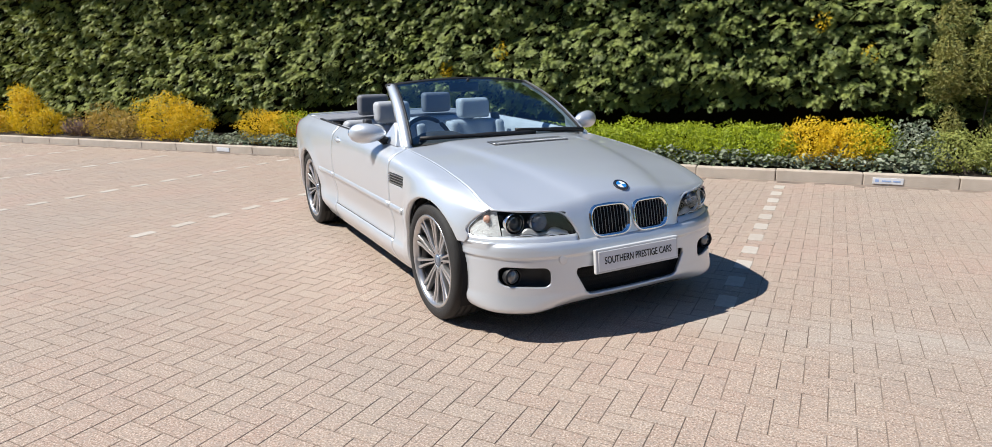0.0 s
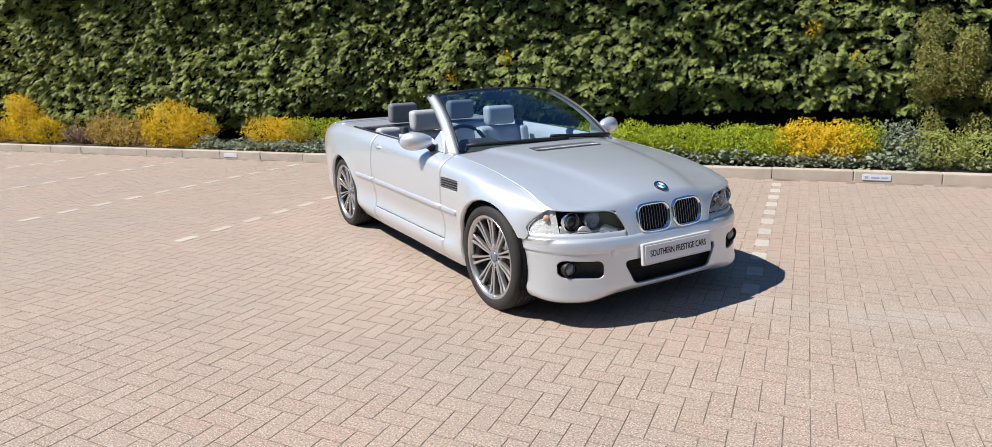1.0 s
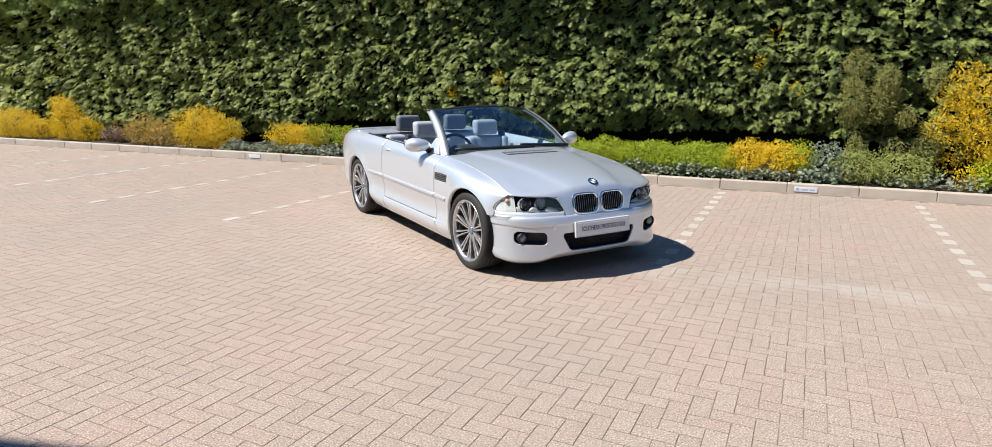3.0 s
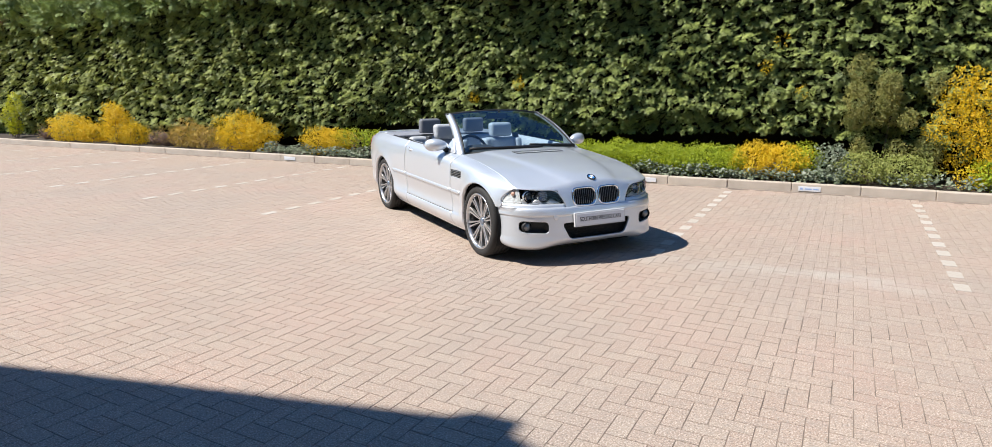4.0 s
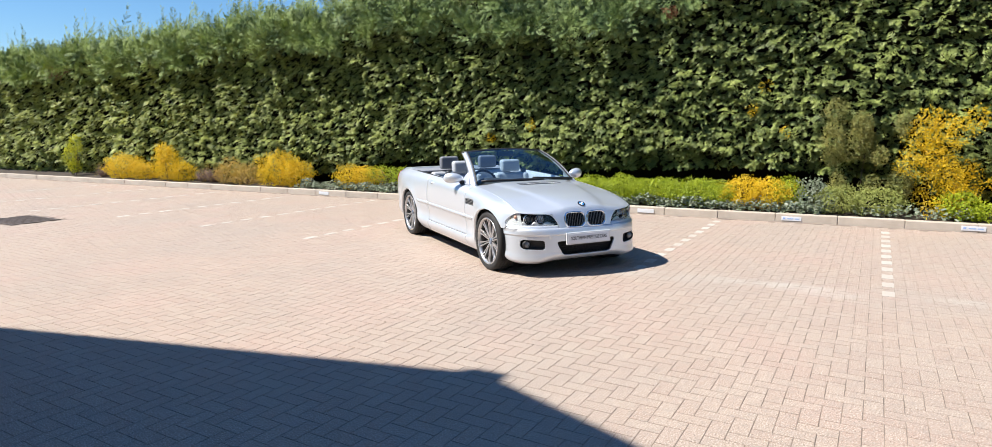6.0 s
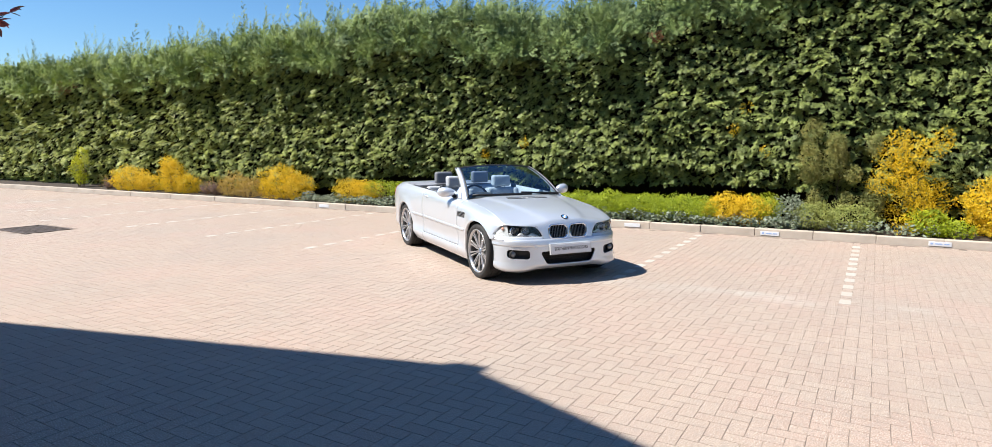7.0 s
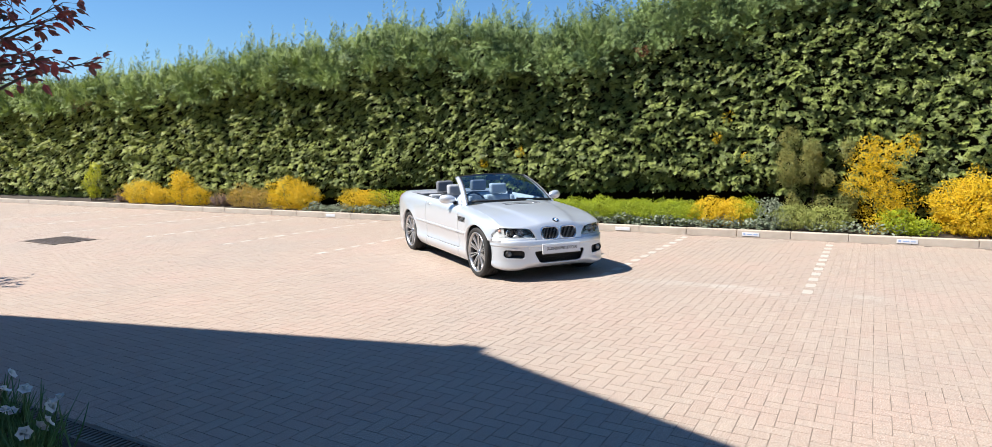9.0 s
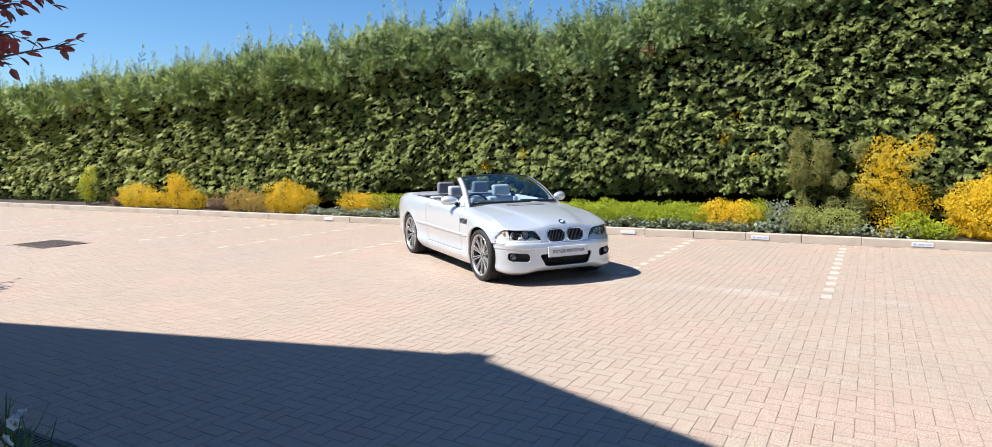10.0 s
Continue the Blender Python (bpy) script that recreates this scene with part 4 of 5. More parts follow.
        return (sx * x, lamp_face(x, 0.56, 0.007 + 0.010 * v), 0.550 + (top - 0.550) * v)
    grid_part("bezel", trim, 0.375, 0.684, 48, 0, 1, 3, M["cap_silver"], lamp, thick=0.003)
    # body-coloured strip under the glass
    def strip(x, v):
        z = 0.505 + v * 0.044
        return (sx * x, lamp_face(x, z, -0.003 - 0.025 * (1 - v)), z)
    grid_part("lamp_strip", strip, 0.335, 0.825, 24, 0, 1, 3, M["paint"], car, thick=0.004, inward=(0, 1.2, 0.5))
    return lamp


def make_wheel(parent, sx, y, steer=0.0):
    """Low tyre on a wheel of ten double spokes; local x is outward."""
    w = thing("wheel", "", "")
    for k in list(w.keys()):
        del w[k]
    w.parent = parent
    w.matrix_basis = pose(sx * 0.752, y, HUB_Z, 0, 0, (0 if sx > 0 else 180) + steer)
    bm = bmesh.new()
    lathe(bm, [(0.100, 0.256), (0.113, 0.265), (0.119, 0.285), (0.116, 0.31), (0.104, 0.324), (0.085, 0.3305), (0.064, 0.3312), (0.063, 0.325), (0.055, 0.325), (0.054, 0.3315), (0.026, 0.3319), (0.025, 0.325), (0.017, 0.325), (0.016, 0.332), (-0.016, 0.332), (-0.017, 0.325), (-0.025, 0.325), (-0.026, 0.3319), (-0.054, 0.3315), (-0.055, 0.325), (-0.063, 0.325), (-0.064, 0.3312), (-0.085, 0.3305), (-0.104, 0.324),
               (-0.116, 0.308), (-0.119, 0.28), (-0.11, 0.25), (-0.10, 0.242), (0.09, 0.242)], 72, closed=True)
    tyre = part("tyre", bm, M["rubber"], w)
    bm = bmesh.new()
    lathe(bm, [(0.104, 0.264), (0.112, 0.263), (0.115, 0.256), (0.108, 0.245), (0.09, 0.238), (0.07, 0.235), (0.07, 0.25), (0.09, 0.262)], 72, closed=True)
    rim = part("rim", bm, M["alloy"], w, "polished wheel with paired spokes")
    bm = bmesh.new()
    lathe(bm, [(0.07, 0.236), (0.02, 0.228), (-0.09, 0.232), (-0.10, 0.255), (-0.108, 0.255), (-0.10, 0.222), (0.02, 0.218), (0.07, 0.228)], 72, closed=True)
    part("barrel", bm, M["barrel"], rim)
    bm = bmesh.new()
    for k in range(10):
        for d in (-1, 1):
            a0 = 2 * math.pi * (k + 0.5) / 10
            pts = []
            for s, (r, x, off, hw, dep) in enumerate(((0.045, 0.072, 0.0075, 0.0062, 0.03), (0.10, 0.082, 0.0098, 0.0060, 0.026), (0.18, 0.088, 0.0152, 0.0078, 0.024), (0.246, 0.1, 0.0235, 0.0115, 0.03))):
                a = a0 + d * math.atan2(off, r)
                rr = math.hypot(r, off)
                e = np.array([0, math.cos(a), math.sin(a)]) * rr
                t = np.array([0, -math.sin(a0), math.cos(a0)])
                ring = [e + t * hw * 0.75 + (x, 0, 0), e + t * hw + (x - 0.005, 0, 0), e + t * hw + (x - dep, 0, 0), e - t * hw + (x - dep, 0, 0), e - t * hw + (x - 0.005, 0, 0), e - t * hw * 0.75 + (x, 0, 0)]
                pts.append([bm.verts.new(q) for q in ring])
            for lo, hi in zip(pts, pts[1:]):
                for j in range(6):
                    bm.faces.new((lo[j], lo[(j + 1) % 6], hi[(j + 1) % 6], hi[j]))
            bm.faces.new(pts[0][::-1]), bm.faces.new(pts[-1])
    part("spoke_set", bm, M["alloy"], rim, smooth=False)
    bm = bmesh.new()
    lathe(bm, [(0.03, 0.072), (0.062, 0.07), (0.070, 0.062), (0.072, 0.04), (0.066, 0.036), (0.066, 0.0005)], 40)
    part("hub", bm, M["alloy"], rim)
    bm = bmesh.new()
    lathe(bm, [(0.064, 0.033), (0.074, 0.033), (0.078, 0.028), (0.079, 0.0005)], 28)
    part("centre_cap", bm, M["cap"], rim, "small blue-grey round cap")
    bm = bmesh.new()
    lathe(bm, [(0.06, 0.0085), (0.072, 0.0085), (0.074, 0.006), (0.069, 0.0005)], 6, centre=(0, 0.056, 0))
    first = part("wheel_bolt", bm, M["dark"], rim)
    for k in range(1, 5):
        o = under(new("wheel_bolt", first.data), rim)
        o.rotation_euler.x = 2 * math.pi * k / 5
    bm = bmesh.new()
    lathe(bm, [(0.0, 0.165), (0.018, 0.165), (0.018, 0.07), (0.04, 0.07), (0.04, 0.0005)], 48)
    part("brake_disc", bm, M["disc"], w)
    bm = bmesh.new()
    for k in range(9):
        a = radians(150 + 60 * k / 8)
        box(bm, -0.03, 0.045, -0.02, 0.02, 0.115, 0.185)
        for v in list(bm.verts)[-8:]:
            v.co = Matrix.Rotation(a, 3, "X") @ v.co
    part("brake_caliper", bm, M["disc"], w, smooth=False)
    # near-black disc closing the wheel, put in for the shade behind the spokes
    bm = bmesh.new()
    lathe(bm, [(-0.09, 0.215), (-0.088, 0.0005)], 32)
    part("backing", bm, M["dark"], w)
    return w


def seat(car, x, y, name="front_seat", tall=True):
    """A leather bucket seat, its back towards the rear."""
    def blob(nm, x0, x1, y0, y1, z0, z1, mat, par, lean=0.0, bev=0.03):
        bm = box(bmesh.new(), x0, x1, y0, y1, z0, z1)
        bmesh.ops.bevel(bm, geom=bm.edges[:], offset=bev, segments=4, affect="EDGES", profile=0.6)
        for v in bm.verts:
            v.co.y += lean * (v.co.z - z0)
        return part(nm, bm, mat, par)
    cush = blob(name, x - 0.25, x + 0.25, y - 0.42, y + 0.08, 0.32, 0.50, M["leather"], car)
    for sg in (-1, 1):
        blob("bolster", x + sg * 0.235 - 0.045, x + sg * 0.235 + 0.045, y - 0.40, y + 0.06, 0.40, 0.56, M["leather"], cush)
    blob("backrest", x - 0.215, x + 0.215, y + 0.05, y + 0.17, 0.46, 0.935, M["leather"], cush, 0.22, 0.045)
    for sg in (-1, 1):
        blob("back_bolster", x + sg * 0.215 - 0.045, x + sg * 0.215 + 0.045, y + 0.01, y + 0.16, 0.50, 0.93, M["leather"], cush, 0.22, 0.04)
    blob("backrest_shell", x - 0.235, x + 0.235, y + 0.13, y + 0.20, 0.44, 0.93, M["leather_dark"], cush, 0.22, 0.03)
    if tall:
        blob("headrest", x - 0.145, x + 0.145, y + 0.145, y + 0.265, 0.945, 1.115, M["leather"], cush, 0.1, 0.045)
        for sg in (-1, 1):
            bm = tube(bmesh.new(), [(x + sg * 0.06, y + 0.19, 0.90), (x + sg * 0.06, y + 0.20, 0.97)], 0.007, 8)
            part("headrest_post", bm, M["chrome"], cush)
        blob("belt_housing", x + math.copysign(0.215, x) - 0.03, x + math.copysign(0.215, x) + 0.03, y + 0.14, y + 0.22, 0.84, 0.985, M["leather_dark"], cush, 0.2, 0.02)
    return cush


def make_car():
    car = thing("convertible_car", "silver two-door convertible car, roof down, grey leather seats", "car", pose(CAR_X, CAR_Y, 0, 0, 0, CAR_TURN))
    mid = (0, 1.4, 0.5)
    lower = (0.0, 0.2, 0.3)
    # front bumper with intake, fog lamp ducts
    intake = rounded(0.0, 0.303, 0.335, 0.078, 0.04, lean=0.55)
    duct = rounded(0.612, 0.352, 0.115, 0.05, 0.035, tilt=0.05)
    grid_part("front_bumper", bumper_point, -1, 1, 150, 0.15, 0.522, 62, M["paint"], car, (intake, duct, arch_hole(0.0)), 0.018, inward=lower)
    # recess behind the openings
    for f, cx, cz, nm in ((intake, 0.0, 0.285, "air_intake"), (lambda p: duct((p[0], 0, p[2])) if p[0] > 0 else 1, 0.6, 0.352, "fog_duct"), (lambda p: duct((p[0], 0, p[2])) if p[0] < 0 else 1, -0.6, 0.352, "fog_duct")):
        loop = outline(f, cx, cz, 56, 0.5)
        bm = bmesh.new()
        a, b = ring_strip(bm, [(x, on_bumper(x, z) + 0.012, z) for x, z in inset(loop, -0.004)], [(x, on_bumper(x, z) + (0.10 if nm == "air_intake" else 0.06), z) for x, z in inset(loop, 0.01)])
        bm.faces.new(b)
        duct_ob = part(nm, bm, M["black"], car)
        if nm == "air_intake":
            bm = bmesh.new()
            for k in range(-24, 25):
                x = k * 0.0135
                for z in (0.22, 0.245, 0.27, 0.295, 0.32, 0.345):
                    if f((x, 0, z)) < -0.006:
                        d = on_bumper(x, z) + 0.055
                        for o in (0.012, -0.012):
                            tube(bm, [(x - 0.0065, d, z - o), (x + 0.0065, d, z + o)], 0.0018, 4)
            tagged(part("mesh_grille", bm, M["black"], duct_ob), kind="stuff")
        else:
            sx = math.copysign(1, cx)
            c = (sx * 0.662, on_bumper(0.662, 0.35) + 0.022, 0.352)
            bm = lathe(bmesh.new(), [(0.03, 0.044), (-0.008, 0.046), (-0.012, 0.042), (0.0, 0.040)], 32, "y", c)
            fog = part("fog_lamp", bm, M["black"], duct_ob, "round clear fog lamp")
            bm = lathe(bmesh.new(), [(0.02, 0.03), (0.004, 0.039), (-0.006, 0.03), (-0.010, 0.0005)], 32, "y", c)
            part("fog_lens", bm, M["fog"], fog)
    # towing eye cover
    bm = lathe(bmesh.new(), [(0.006, 0.027), (-0.002, 0.027), (-0.004, 0.024), (-0.004, 0.0005)], 28, "y", (-0.43, on_bumper(0.43, 0.435), 0.435))
    part("tow_eye_cover", bm, M["paint"], car)
    # bonnet and nose
    over = lambda x, v: bonnet_point(x, v) if v <= 1 else nose_point(x, v - 1)
    grid_part("bonnet", over, -0.728, 0.728, 140, 0, 2, 100, M["paint"], car, (kidney(-1), kidney(1), nose_side), 0.012, inward=(0, 0, 0.3))
    for sx in (-1, 1):
        f = kidney(sx)
        loop = outline(f, sx * 0.134, 0.599, 56, 0.25)
        bm = bmesh.new()
        wide, thin = inset(loop, -0.015), inset(loop, 0.003)
        la = [(x, on_nose(x, z) - 0.001, z) for x, z in wide]
        lb = [(x, on_nose(x, z) - 0.012, z) for x, z in inset(loop, -0.011)]
        lc = [(x, on_nose(x, z) - 0.012, z) for x, z in inset(loop, -0.002)]
        ld = [(x, on_nose(x, z) + 0.03, z) for x, z in thin]
        for p, q in ((la, lb), (lb, lc), (lc, ld)):
            ring_strip(bm, p, q)
        bmesh.ops.remove_doubles(bm, verts=bm.verts, dist=1e-5)
        k = part("kidney_grille", bm, M["chrome"], car, "chrome-framed kidney-shaped grille with black slats")
        bm = bmesh.new()
        vs = [bm.verts.new((x, on_nose(x, z) + 0.05, z)) for x, z in loop]
        bm.faces.new(vs)
        part("backing", bm, M["dark"], k)
        for j in range(10):
            x = sx * (0.134 - 0.092 + 0.0205 * j)
            zs = [z for z in np.linspace(0.52, 0.69, 60) if f((x, 0, z)) < -0.003]
            if len(zs) < 3:
                continue
            bm = bmesh.new()
            pts = [(x, on_nose(x, z) + 0.004, z) for z in np.linspace(zs[0], zs[-1], 8)]
            rows = [[bm.verts.new((p[0] - 0.0035, p[1] + 0.03, p[2])), bm.verts.new((p[0] - 0.0016, p[1], p[2])), bm.verts.new((p[0] + 0.0016, p[1], p[2])), bm.verts.new((p[0] + 0.0035, p[1] + 0.03, p[2]))] for p in pts]
            for lo, hi in zip(rows, rows[1:]):
                for q in range(3):
                    bm.faces.new((lo[q], lo[q + 1], hi[q + 1], hi[q]))
            slat = part("slat", bm, M["dark"], k)
            part("slat_edge", tube(bmesh.new(), [(p[0], p[1] - 0.001, p[2]) for p in pts], 0.0016, 5), M["kidney_slat"], slat)
    # round badge on the bonnet, quartered blue and white
    def badge(name, centre, normal, r):
        bm = lathe(bmesh.new(), [(-0.004, r), (0.003, r), (0.0045, r * 0.95), (0.0045, r * 0.68), (0.0035, r * 0.66)], 36, "z")
        q = Vector(normal).to_track_quat("Z", "Y").to_matrix().to_4x4()
        bmesh.ops.transform(bm, matrix=Matrix.Translation(centre) @ q, verts=bm.verts)
        ring = part(name, bm, M["badge_rim"], car, "round badge with blue and white quarters")
        for k in range(4):
            bm = bmesh.new()
            c = bm.verts.new((0, 0, 0.004))
            arc = [bm.verts.new((r * 0.67 * math.cos(a), r * 0.67 * math.sin(a), 0.0038)) for a in np.linspace(k * math.pi / 2, (k + 1) * math.pi / 2, 10)]
            for s in range(9):
                bm.faces.new((c, arc[s], arc[s + 1]))
            bmesh.ops.transform(bm, matrix=Matrix.Translation(centre) @ q, verts=bm.verts)
            part("badge_quarter", bm, M["blue"] if k % 2 else M["plate"], ring)
    bp = np.array(bonnet_point(0, 0.985))
    badge("badge", bp + (0, -0.004, 0.006), (0, -0.48, 0.88), 0.042)
    # cowl vent in the bonnet
    bm = bmesh.new()
    def vent_at(x, v):
        p = bonnet_point(x, v)
        return (p[0], p[1], p[2] + 0.002)
    rows = [[bm.verts.new(vent_at(x, v)) for v in (0.135, 0.235)] for x in np.linspace(-0.275, 0.275, 30)]
    for lo, hi in zip(rows, rows[1:]):
        bm.faces.new((lo[0], lo[1], hi[1], hi[0]))
    vent = part("bonnet_vent", bm, M["black"], car)
    for k in range(26):
        x = -0.268 + 0.0212 * k
        a, b = vent_at(x, 0.138), vent_at(x + 0.009, 0.232)
        part("vent_bar", tube(bmesh.new(), [(a[0], a[1], a[2] + 0.002), (b[0], b[1], b[2] + 0.002)], 0.0042, 5), M["slat"], vent)
    # sides
    for sx in (-1, 1):
        fn = lambda y, v: side_point(sx, y, v)
        under_front = lambda p: max(p[2] - 0.512, p[1] + 0.10)
        grid_part("front_wing", fn, -0.48, 0.625, 120, 0, 1, 80, M["paint"], car, (arch_hole(0.0), under_front, gill_hole, lamp_hole), 0.012, inward=mid)
        door = grid_part("door", fn, 0.629, 1.957, 44, 0.243, 1, 40, M["paint"], car, (), 0.014, "silver door", inward=mid)
        grid_part("sill", fn, 0.628, 1.965, 30, -0.0, 0.238, 14, M["paint"], car, (), 0.02, inward=mid)
        grid_part("rear_quarter", fn, 1.962, 3.45, 70, 0, 1, 46, M["paint"], car, (arch_hole(REAR_Y),), 0.012, inward=mid)
        # wheel arch lips and liners
        for wy in (0.0, REAR_Y):
            bm = bmesh.new()
            loops = []
            for a in np.linspace(radians(-18), radians(198), 60):
                y, z = wy + ARCH * math.cos(a), HUB_Z + ARCH * math.sin(a)
                zz = max(z, 0.20)
                lo, hi = 0.0, 1.0
                for _ in range(20):
                    m = (lo + hi) / 2
                    lo, hi = (m, hi) if side_point(1, y, m)[2] < zz else (lo, m)
                x = side_point(1, y, lo)[0] - 0.002
                if wy == 0 and y < -0.05 and z < 0.512:
                    bx = [bumper_point(s, max(zz, 0.16)) for s in np.linspace(0.6, 1, 30)]
                    x = min(bx, key=lambda p: abs(p[1] - y))[0] - 0.002
                ca, sa = math.cos(a), math.sin(a)
                loops.append([bm.verts.new((sx * xx, wy + r * ca, HUB_Z + r * sa)) for xx, r in ((x, ARCH + 0.004), (x - 0.004, ARCH - 0.004), (x - 0.025, ARCH - 0.005))])
            for lo, hi in zip(loops, loops[1:]):
                for k in range(2):
                    bm.faces.new((lo[k], lo[k + 1], hi[k + 1], hi[k]))
            part("arch_lip", bm, M["paint"], car)
            bm = bmesh.new()
            loops = [[bm.verts.new((sx * xx, wy + (ARCH - 0.002) * math.cos(a), HUB_Z + (ARCH - 0.002) * math.sin(a))) for xx in (0.845, 0.56)] for a in np.linspace(radians(-28), radians(208), 40)]
            for lo, hi in zip(loops, loops[1:]):
                bm.faces.new((lo[0], lo[1], hi[1], hi[0]))
            bm.faces.new([l[1] for l in loops])
            part("arch_liner", bm, M["dark"], car)
        # rub strip along wing, door and quarter
        for y0, y1, par in ((0.40, 0.622, car), (0.638, 1.95, door), (1.968, 2.35, car)):
            bm = bmesh.new()
            rows = []
            for y in np.linspace(y0, y1, 18):
                c = side_point(sx, y, 0.5)
                prof = [(0.0, -0.022), (0.010, -0.016), (0.012, 0.0), (0.010, 0.013), (0.0, 0.019)]
                rows.append([bm.verts.new((c[0] + sx * (o - 0.001), y, c[2] + dz)) for o, dz in prof])
            for lo, hi in zip(rows, rows[1:]):
                for k in range(4):
                    bm.faces.new((lo[k], lo[k + 1], hi[k + 1], hi[k]))
            bm.faces.new(rows[0][::-1]), bm.faces.new(rows[-1])
            part("rub_strip", bm, M["paint"], par)
        # door handle with its cup
        hx, hy, hz = side_point(sx, 1.80, 0.81)
        bm = bmesh.new()
        lathe(bm, [(0.0, 0.001), (0.03, 0.019), (0.075, 0.021), (0.12, 0.017), (0.15, 0.001)], 16, "y", (hx - sx * 0.004, hy - 0.075, hz))
        for v in bm.verts:
            v.co.z = hz + (v.co.z - hz) * 0.72
        part("door_handle", bm, M["paint"], door)
        bm = lathe(bmesh.new(), [(-0.003, 0.034), (0.002, 0.034), (0.002, 0.030), (-0.003, 0.0005)], 24, "x", (hx + sx * 0.0, hy + 0.01, hz - 0.006))
        part("handle_cup", bm, M["paint"], door)
        # side gill with slats
        gy, gz = 0.49, 0.712
        gx = side_point(1, gy, 0.66)[0]
        bm = bmesh.new()
        box(bm, sx * (gx - 0.03) if sx > 0 else sx * (gx - 0.012), sx * (gx - 0.012) if sx > 0 else sx * (gx - 0.03), gy - 0.14, gy + 0.14, gz - 0.038, gz + 0.038)
        gill = part("side_gill", bm, M["black"], car, "black side vent with silver slats", smooth=False)
        for k in range(4):
            z = gz - 0.024 + k * 0.0165
            bm = bmesh.new()
            box(bm, min(sx * (gx - 0.014), sx * (gx + 0.003)), max(sx * (gx - 0.014), sx * (gx + 0.003)), gy - 0.128, gy + 0.128, z - 0.0028, z + 0.0028, 0.001)
            part("slat", bm, M["slat"], gill, smooth=False)
        # door mirror on its foot
        mc = Vector((sx * 0.893, 0.94, 0.960))
        bm = bmesh.new()
        bmesh.ops.create_uvsphere(bm, u_segments=28, v_segments=18, radius=1)
        for v in bm.verts:
            x, y, z = v.co
            y2 = y * (0.075 if y < 0 else 0.05)
            v.co = mc + Vector((x * 0.115 * (1 - 0.08 * x * sx), y2 + 0.035 * x * sx, z * (0.066 + 0.008 * x * sx)))
        shell = part("door_mirror", bm, M["paint"], door, "silver oval door mirror")
        bm = bmesh.new()
        bmesh.ops.create_uvsphere(bm, u_segments=24, v_segments=10, radius=1)
        for v in bm.verts:
            x, y, z = v.co
            v.co = mc + Vector((x * 0.098, 0.047 + y * 0.008 + 0.035 * x * sx, z * 0.055))
        part("mirror_glass", bm, M["mirror"], shell)
        bm = tube(bmesh.new(), [(sx * 0.755, 0.93, 0.895), (sx * 0.79, 0.93, 0.918), (sx * 0.83, 0.935, 0.94)], [0.034, 0.026, 0.024], 12)
        part("mirror_foot", bm, M["black"], shell)
        # triangular corner panel behind the pillar
        bm = bmesh.new()
        pa = [(sx * 0.762, 0.74, 0.885), (sx * 0.768, 0.99, 0.897), (sx * 0.70, 0.92, 1.02), (sx * 0.69, 0.885, 1.015)]
        pb = [(p[0] - sx * 0.03, p[1], p[2]) for p in pa]
        a, b = [bm.verts.new(p) for p in pa], [bm.verts.new(p) for p in pb]
        bm.faces.new(a), bm.faces.new(b[::-1])
        for k in range(4):
            bm.faces.new((a[k], a[(k + 1) % 4], b[(k + 1) % 4], b[k]))
        part("corner_panel", bm, M["paint"], door, smooth=False)
        # inner door trim and window slot strip
        bm = bmesh.new()
        rows = []
        for y in np.linspace(0.72, 2.66, 26):
            ex, ez = SIDE["edge"](y)
            rows.append([bm.verts.new((sx * a, y, b)) for a, b in ((ex - 0.002, ez - 0.002), (ex - 0.03, ez + 0.006), (ex - 0.055, ez - 0.01), (ex - 0.075, ez - 0.12), (ex - 0.06, ez - 0.22), (ex - 0.10, ez - 0.30), (ex - 0.09, 0.36))])
        for lo, hi in zip(rows, rows[1:]):
            for k in range(6):
                bm.faces.new((lo[k], lo[k + 1], hi[k + 1], hi[k]))
        tr = part("inner_trim", bm, M["leather"], car)
        bm = bmesh.new()
        tube(bm, [(sx * (SIDE["edge"](y)[0] - 0.006), y, SIDE["edge"](y)[1] + 0.001) for y in np.linspace(0.93, 1.95, 14)], 0.008, 6)
        part("window_seal", bm, M["black"], door)
        bm = bmesh.new()
        tube(bm, [(sx * (SIDE["edge"](y)[0] - 0.012), y, SIDE["edge"](y)[1] + 0.001) for y in np.linspace(1.97, 2.60, 12)], 0.012, 6)
        part("cabin_seal", bm, M["black"], car)
        make_headlamp(car, sx)
        make_wheel(car, sx, 0.0, STEER)
        make_wheel(car, sx, REAR_Y)
    # number plate with the dealer's lettering
    plate_bm = box(bmesh.new(), -0.278, 0.278, -0.010, 0.012, -0.063, 0.063, 0.006)
    pm = Matrix.Translation((0, -0.714, 0.406)) @ Euler((radians(-6), 0, 0)).to_matrix().to_4x4()
    bmesh.ops.transform(plate_bm, matrix=pm, verts=plate_bm.verts)
    plate = part("number_plate", plate_bm, M["plate_rim"], car, "white dealer plate reading Southern Prestige Cars", smooth=False)
    bm = box(bmesh.new(), -0.262, 0.262, -0.0135, -0.009, -0.05, 0.05, 0.002)
    bmesh.ops.transform(bm, matrix=pm, verts=bm.verts)
    part("plate_face", bm, M["plate"], plate, smooth=False)
    fc = bpy.data.curves.new("lettering", "FONT")
    fc.body, fc.size, fc.align_x, fc.align_y, fc.extrude = "SOUTHERN PRESTIGE CARS", 0.052, "CENTER", "CENTER", 0.0006
    fc.offset = 0.0006
    fc.materials.append(M["ink"])
    txt = under(new("lettering", fc), plate)
